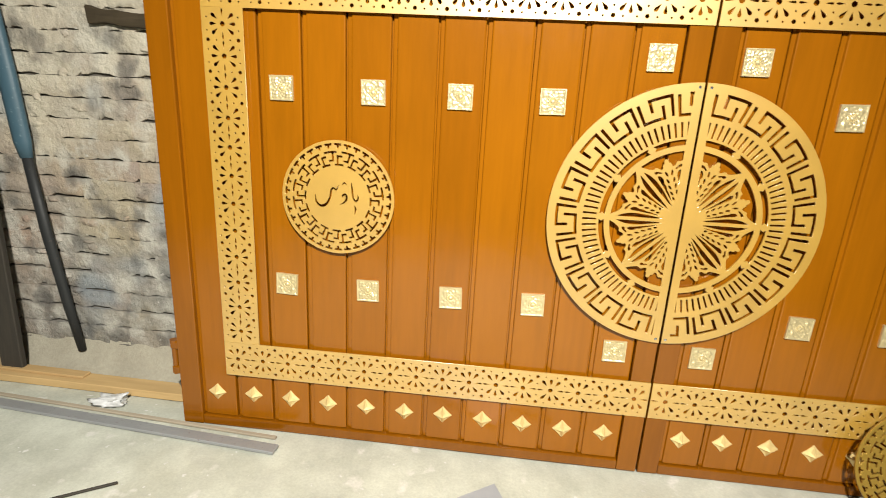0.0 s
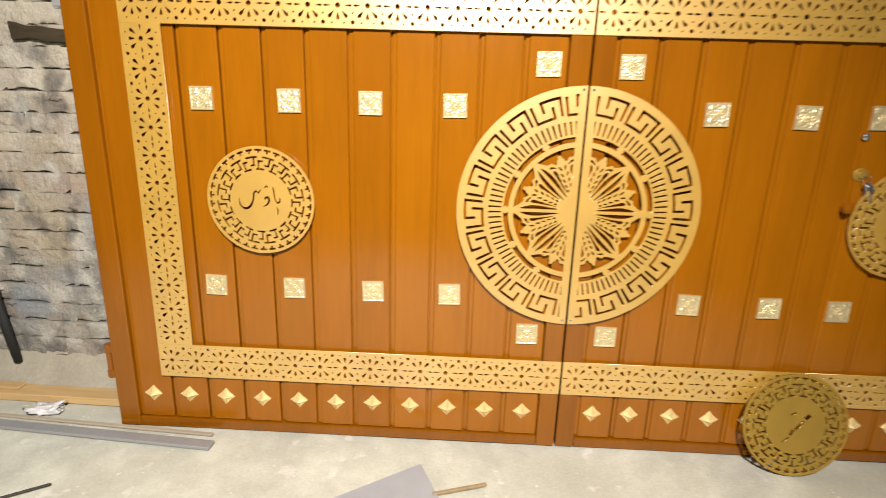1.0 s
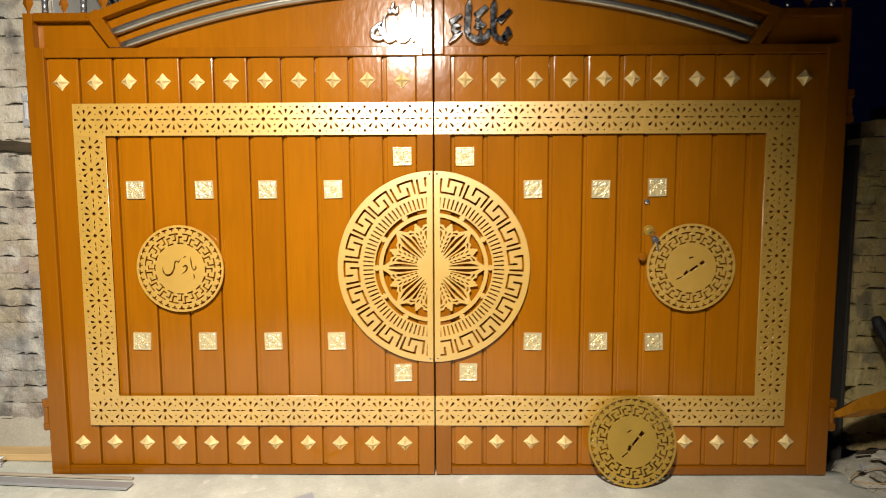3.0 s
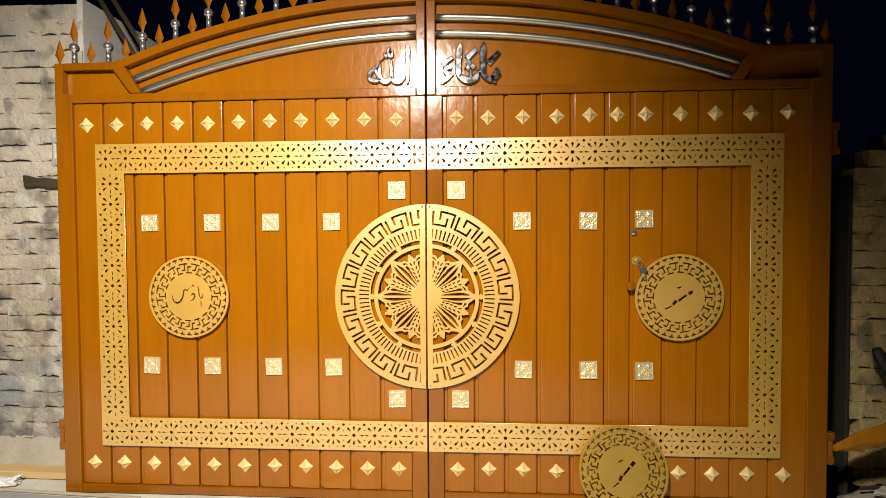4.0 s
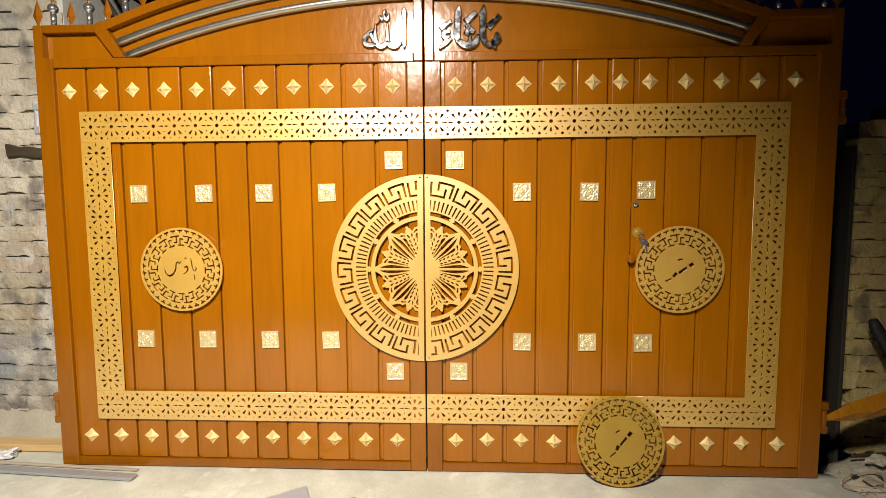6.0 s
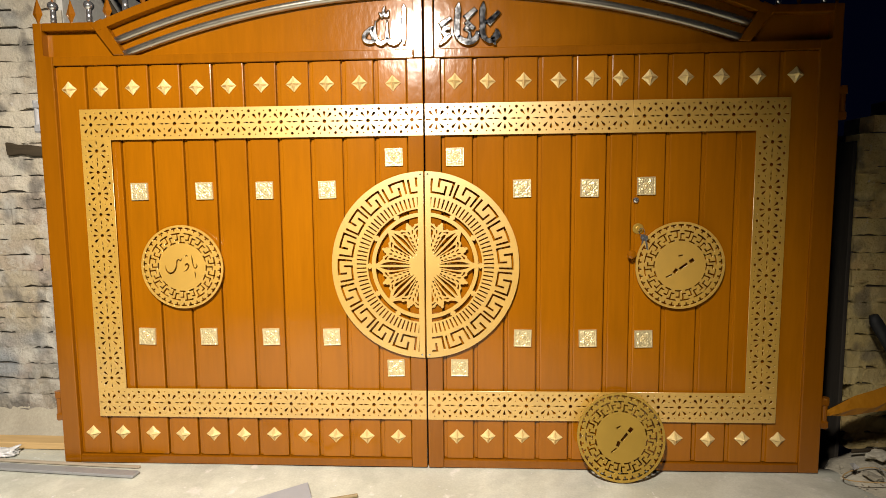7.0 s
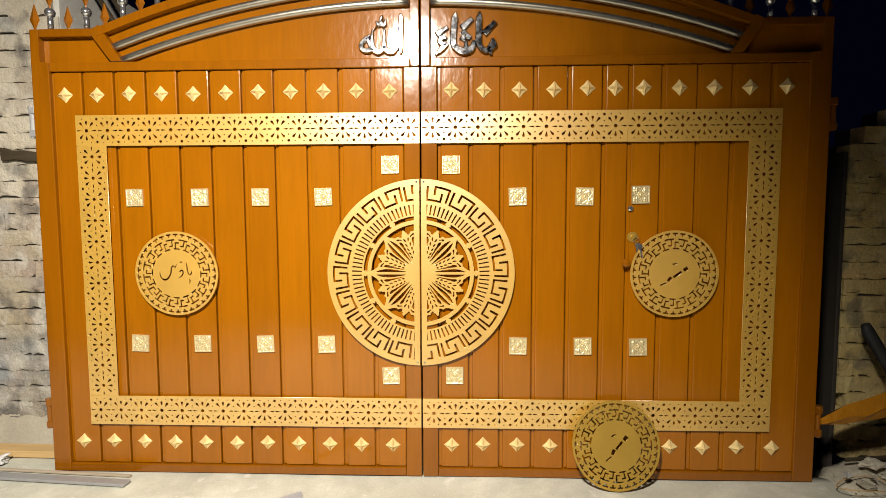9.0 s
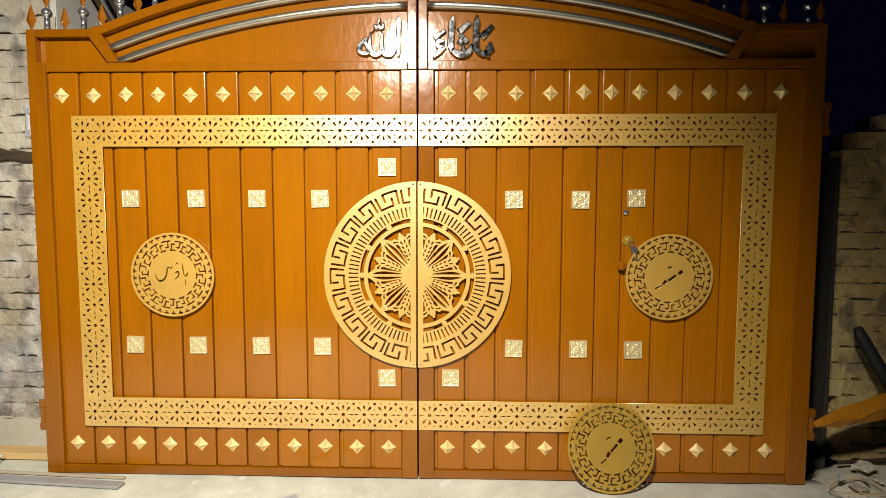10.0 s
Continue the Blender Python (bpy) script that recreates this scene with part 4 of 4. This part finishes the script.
def mortar_slope():
    bm = bmesh.new()
    n, m = 60, 8
    grid = []
    for j in range(m + 1):
        v = j / m
        row = []
        for i in range(n + 1):
            x = -4.1 + 2.23 * i / n
            row.append(bm.verts.new((x, 0.235 + 0.112 * v, 0.026 + (0.115 + 0.05 * i / n) * v ** 1.6 + 0.012 * noise.noise((x * 7, v * 3, 0)))))
        grid.append(row)
    for a, b in zip(grid, grid[1:]):
        for i in range(n):
            bm.faces.new((a[i], a[i + 1], b[i + 1], b[i]))
    low = [bm.verts.new((v.co.x, v.co.y, -0.02)) for v in grid[0]]
    for i in range(n):
        bm.faces.new((low[i], low[i + 1], grid[0][i + 1], grid[0][i]))
    tagged(place("mortar_fillet", to_mesh("mortar_fillet", bm, EARTH, True)), "sloping grey mortar fillet at the wall foot", "ground", kind="structure")


mortar_slope()
BEAM = Matrix.Translation((-2.95, 0.185, 0.034)) @ Matrix.Rotation(-0.012, 4, "Z")
tagged(place("timber_plank", to_mesh("timber_plank", box_bm(-1.1, 1.09, -0.045, 0.045, -0.018, 0.018, bevel=0.004, seg=2), TIMBER), None, BEAM), "long yellow raw timber plank on the ground", "plank")
tagged(place("timber_lath", to_mesh("timber_lath", box_bm(-0.55, 0.55, -0.025, 0.025, -0.006, 0.006, bevel=0.002), TIMBER), None, Matrix.Translation((-2.98, 0.202, 0.0585)) @ Matrix.Rotation(-0.02, 4, "Z")), "thin timber lath lying on the plank", "lath")


def on_floor(name, a, b, w, h, material, label, category, z=0.0):
    a, b = (Vector((x * 0.985, y - 0.03, z + 0.018)) for x, y in (a, b))
    d = b - a
    m = Matrix.Translation((a + b) / 2 + Vector((0, 0, h / 2))) @ Matrix.Rotation(math.atan2(d.y, d.x), 4, "Z")
    return tagged(place(name, to_mesh(name, box_bm(-d.length / 2, d.length / 2, -w / 2, w / 2, -h / 2, h / 2, bevel=min(w, h) * 0.2), material), None, m), label, category)


on_floor("steel_bar", (-2.95, 0.024), (-1.415, -0.089), 0.052, 0.014, DARK_STEEL, "dull grey flat steel bar on the concrete", "steel bar", -0.002)
on_floor("wooden_strip", (-2.80, 0.070), (-1.445, -0.016), 0.018, 0.010, DUSTY_WOOD, "thin dusty wooden strip beside the gate foot", "wood strip", -0.002)
on_floor("stick", (-2.12, -0.50), (-1.885, -0.345), 0.010, 0.008, DARK_WOOD_AND_SHADE, "thin dark stick on the concrete floor", "stick", -0.002)
on_floor("stick", (-0.497, -0.296), (-0.297, -0.230), 0.014, 0.012, BAMBOO, "short brown stick beside the grey sheet", "stick", -0.001)


def steel_sheet():
    a, d1, d2 = Vector((-0.545, -0.167, 0.024)), Vector((-0.816, -0.578, 0)), Vector((0.41, -0.912, 0)).normalized()
    bm = bmesh.new()
    q = [a, a + d1 * 0.62, a + d1 * 0.62 + d2 * 0.36, a + d2 * 0.36]
    lo = [bm.verts.new(c - Vector((0, 0, 0.006))) for c in q]
    hi = [bm.verts.new(c + Vector((0, 0, 0.002))) for c in q]
    bm.faces.new(hi)
    bm.faces.new(lo[::-1])
    for i in range(4):
        bm.faces.new((lo[i], lo[(i + 1) % 4], hi[(i + 1) % 4], hi[i]))
    tagged(place("steel_sheet", to_mesh("steel_sheet", bm, SHEET)), "flat grey steel offcut lying on the concrete", "sheet")


steel_sheet()


def plastic_bag():
    bm = bmesh.new()
    bmesh.ops.create_icosphere(bm, subdivisions=4, radius=1.0)
    for v in bm.verts:
        k = 0.7 + 0.55 * noise.fractal(v.co * 1.6, 1.0, 2.0, 4) + 0.25 * abs(noise.noise(v.co * 3.1))
        v.co = Vector((v.co.x * 0.085 * k, v.co.y * 0.045 * k, max(v.co.z * 0.032 * k + 0.012, -0.002)))
    tagged(place("plastic_bag", to_mesh("plastic_bag", bm, PLASTIC, True), None, Matrix.Translation((-2.21, 0.065, 0.018)) @ Matrix.Rotation(0.3, 4, "Z")), "crumpled white polythene bag on the ground", "plastic bag")


plastic_bag()


def leaning_tool():
    g = holder("long_tool", -2.47, 0.25, 0.1, "long tool with blue head leaning on the brick wall", "tool")
    off = Matrix.Translation((-0.055, 0, 0))
    part("handle", sweep(bmesh.new(), [(-2.482, 0.306, 0.118), (-2.505, 0.290, 0.36), (-2.540, 0.276, 0.70), (-2.585, 0.284, 1.06)], [0.020, 0.024, 0.025, 0.023], 10, 0.7), BLACK, g, "blackened round handle", off, True)
    part("head", sweep(bmesh.new(), [(-2.583, 0.284, 1.03), (-2.592, 0.286, 1.10), (-2.615, 0.290, 1.36), (-2.650, 0.296, 1.66), (-2.70, 0.303, 1.98)], [0.028, 0.040, 0.042, 0.040, 0.034], 10, 0.6), BLUE, g, "chalky blue painted head", off, True)


leaning_tool()


def leaning_board(name, x0, x1, lean, y, h, material, label):
    bm = box_bm(x0, x1, y, y + 0.028, 0, h, bevel=0.004)
    for v in bm.verts:
        v.co.x += lean * v.co.z + 0.004 * noise.noise(v.co * 4)
        v.co.y += 0.045 * v.co.z
    tagged(place(name, to_mesh(name, bm, material), None, Matrix.Translation((0, 0, 0.030))), label, "board")


leaning_board("dark_board", -2.855, -2.745, -0.035, 0.185, 1.65, DARK_WOOD_AND_SHADE, "tall tarred dark board leaning by the wall")
leaning_board("brown_board", -3.02, -2.862, -0.035, 0.190, 1.75, BAMBOO, "weathered brown board leaning by the wall")


def broken_brick(x, y, z, ang, material, label):
    rnd = random.Random(int(x * 100 + z * 1000))
    tagged(place("broken_brick", to_mesh("broken_brick", lump(rnd, 0.058, 0.05, 0.048), material), None, Matrix.Translation((x, y, z)) @ Matrix.Rotation(ang, 4, "Z")), label, "brick", "bricks stacked by the hinge")


for z, ang, material, label in ((0.074, 0.2, MORTAR, "grey mortar-covered broken brick on the plank"), (0.148, 0.6, BRICK, "reddish broken brick in a small stack"), (0.222, 1.1, MORTAR, "chipped grey brick piece in a stack"), (0.296, 0.1, BRICK, "broken pale brick in a small stack"), (0.362, 1.9, PLASTER, "pale plaster lump topping the brick stack")):
    broken_brick(-1.925, 0.19, z + 0.016, ang, material, label)
for dx in (0.085, 0.165):
    tagged(place("pole", to_mesh("pole", sweep(bmesh.new(), [(-2.36 + dx, 0.50, 3.20), (-1.86 + dx, 0.50, 2.39), (-1.0 + dx, 0.50, 1.0), (-0.38 + dx, 0.50, 0.0)], [0.014, 0.015, 0.017, 0.018], 10), STUB, True)), "weathered round pole leaning over the wall corner", "pole", "leaning poles")

# ---- right of the gate: hinge strap, rubble, loose bars ----
bm = bmesh.new()
q = [(1.878, 0.296, 0.024), (1.93, 0.300, 0.050), (2.0, 0.303, 0.088), (2.08, 0.315, 0.105), (2.16, 0.330, 0.118), (2.26, 0.352, 0.130), (2.40, 0.385, 0.140), (2.55, 0.410, 0.150)]
rings = [[bm.verts.new(c) for c in ((x, 0.002 + 0.02 * noise.noise((x * 13, 0, 0)), z + 0.008 * noise.noise((x * 19, 3, 0))), (x, -0.012 + 0.03 * noise.noise((x * 15, 1, 0)), z + h * (0.45 + 0.3 * noise.noise((x * 17, 2, 0)))), (x, 0.012, z + h + 0.012 * noise.noise((x * 16, 5, 0))), (x, 0.03 + 0.7 * (h - 0.02), z + h * 0.45))] for x, z, h in q]
for a, b in zip(rings, rings[1:]):
    for i in range(4):
        bm.faces.new((a[i], a[(i + 1) % 4], b[(i + 1) % 4], b[i]))
bm.faces.new(rings[0][::-1])
bm.faces.new(rings[-1])
part("hinge_strap", bm, STRAP, right_leaf, "long tapered brown hinge strap")


def rubble():
    rnd = random.Random(21)
    bm = bmesh.new()
    n, m = 40, 24
    grid = []
    for j in range(m + 1):
        row = []
        for i in range(n + 1):
            x, y = 1.82 + 2.1 * i / n, -0.35 + 0.66 * j / m
            u = max(0.0, min(1.0, (x - 1.87) / 0.25)) * max(0.0, min(1.0, (y + 0.30 - 0.25 * (x - 2)) / 0.30 + 0.15))
            lim = min(0.19, 0.04 + 0.75 * max(0.0, x - 1.86)) + 0.03 * noise.noise((x * 9, 0, 0))
            drop = 0.36 * max(0.0, min(1.0, (y - lim) / 0.04))
            row.append(bm.verts.new((x, y, -0.012 - drop + 0.085 * u ** 0.7 * (0.75 + 0.5 * noise.noise((x * 6, y * 6, 3))) + 0.012 * u * noise.noise((x * 25, y * 25, 1)))))
        grid.append(row)
    for a, b in zip(grid, grid[1:]):
        for i in range(n):
            bm.faces.new((a[i], a[i + 1], b[i + 1], b[i]))
    tagged(place("rubble_heap", to_mesh("rubble_heap", bm, RUBBLE, True)), "low heap of mortar dust and rubble", "rubble", kind="stuff")
    bm = bmesh.new()
    for k in range(260):
        x, y = rnd.uniform(1.93, 2.9), rnd.uniform(-0.32, 0.07)
        sz = rnd.choice((0.005, 0.006, 0.008, 0.012))
        c = lump(rnd, sz * rnd.uniform(1, 1.8), sz, sz * 0.8, 1)
        me = bpy.data.meshes.new("chip")
        bmesh.ops.transform(c, matrix=Matrix.Translation((x, y, 0.062 * min(1, (x - 1.87) / 0.25))) @ Matrix.Rotation(rnd.uniform(0, 6), 4, "Z"), verts=c.verts[:])
        c.to_mesh(me)
        c.free()
        bm.from_mesh(me)
        bpy.data.meshes.remove(me)
    tagged(place("rubble_chips", to_mesh("rubble_chips", bm, RUBBLE)), "scattered chips of brick and mortar", "rubble", kind="stuff")
    for k, (x, y, z, s, a) in enumerate(((2.13, 0.02, 0.10, 0.06, 0.3), (2.30, -0.02, 0.10, 0.07, 1.2), (2.40, 0.10, 0.085, 0.07, 0.7), (2.02, -0.10, 0.06, 0.04, 2.0))):
        tagged(place("rubble_stone", to_mesh("rubble_stone", lump(rnd, s * 1.2, s * 0.8, s * 0.45, 3), EARTH if k % 2 else RUBBLE), None, Matrix.Translation((x, y, z)) @ Matrix.Rotation(a, 4, "Z")), "chunk of broken brick on the rubble heap", "stone", "chunks on the rubble")
    for x, y, a in ((1.965, -0.06, 0.4), (2.06, -0.09, 1.3)):
        bm = bmesh.new()
        vs = [bm.verts.new(c) for c in ((-0.02, -0.014, 0), (0.018, -0.016, 0.006), (0.022, 0.014, 0), (-0.016, 0.016, 0.008))]
        f = bm.faces.new(vs)
        bmesh.ops.solidify(bm, geom=[f], thickness=0.002)
        tagged(place("paper_scrap", to_mesh("paper_scrap", bm, PLASTIC), None, Matrix.Translation((x, y, 0.085)) @ Matrix.Rotation(a, 4, "Z") @ Matrix.Rotation(0.5, 4, "X")), "small white scrap of paper on the rubble", "paper", "scraps on the rubble")
    pts = [(2.02 + 0.10 * math.cos(a) * (1 + 0.1 * a), -0.11 + 0.07 * math.sin(a), 0.062 + 0.012 * math.sin(a * 1.7)) for a in (0.25 * i for i in range(24))]
    tagged(place("wire_loop", to_mesh("wire_loop", sweep(bmesh.new(), pts, 0.0026, 6), TIMBER, True)), "loose loop of pale wire on the rubble", "wire")
    tagged(place("iron_bar", to_mesh("iron_bar", sweep(bmesh.new(), [(2.205, 0.20, 0.735), (2.216, 0.195, 0.70), (2.30, 0.15, 0.52), (2.47, 0.05, 0.10)], [0.020, 0.030, 0.030, 0.028], 10, 0.8), BLACK, True)), "thick black iron bar leaning over the rubble", "iron bar")
    tagged(place("bent_strip", to_mesh("bent_strip", sweep(bmesh.new(), [(2.06, 0.09, 0.085), (2.3, 0.10, 0.095), (2.9, 0.13, 0.09)], [0.010, 0.014, 0.014], 8, 0.4), STUB, True)), "dirty bent strip lying across the rubble", "strip")


rubble()
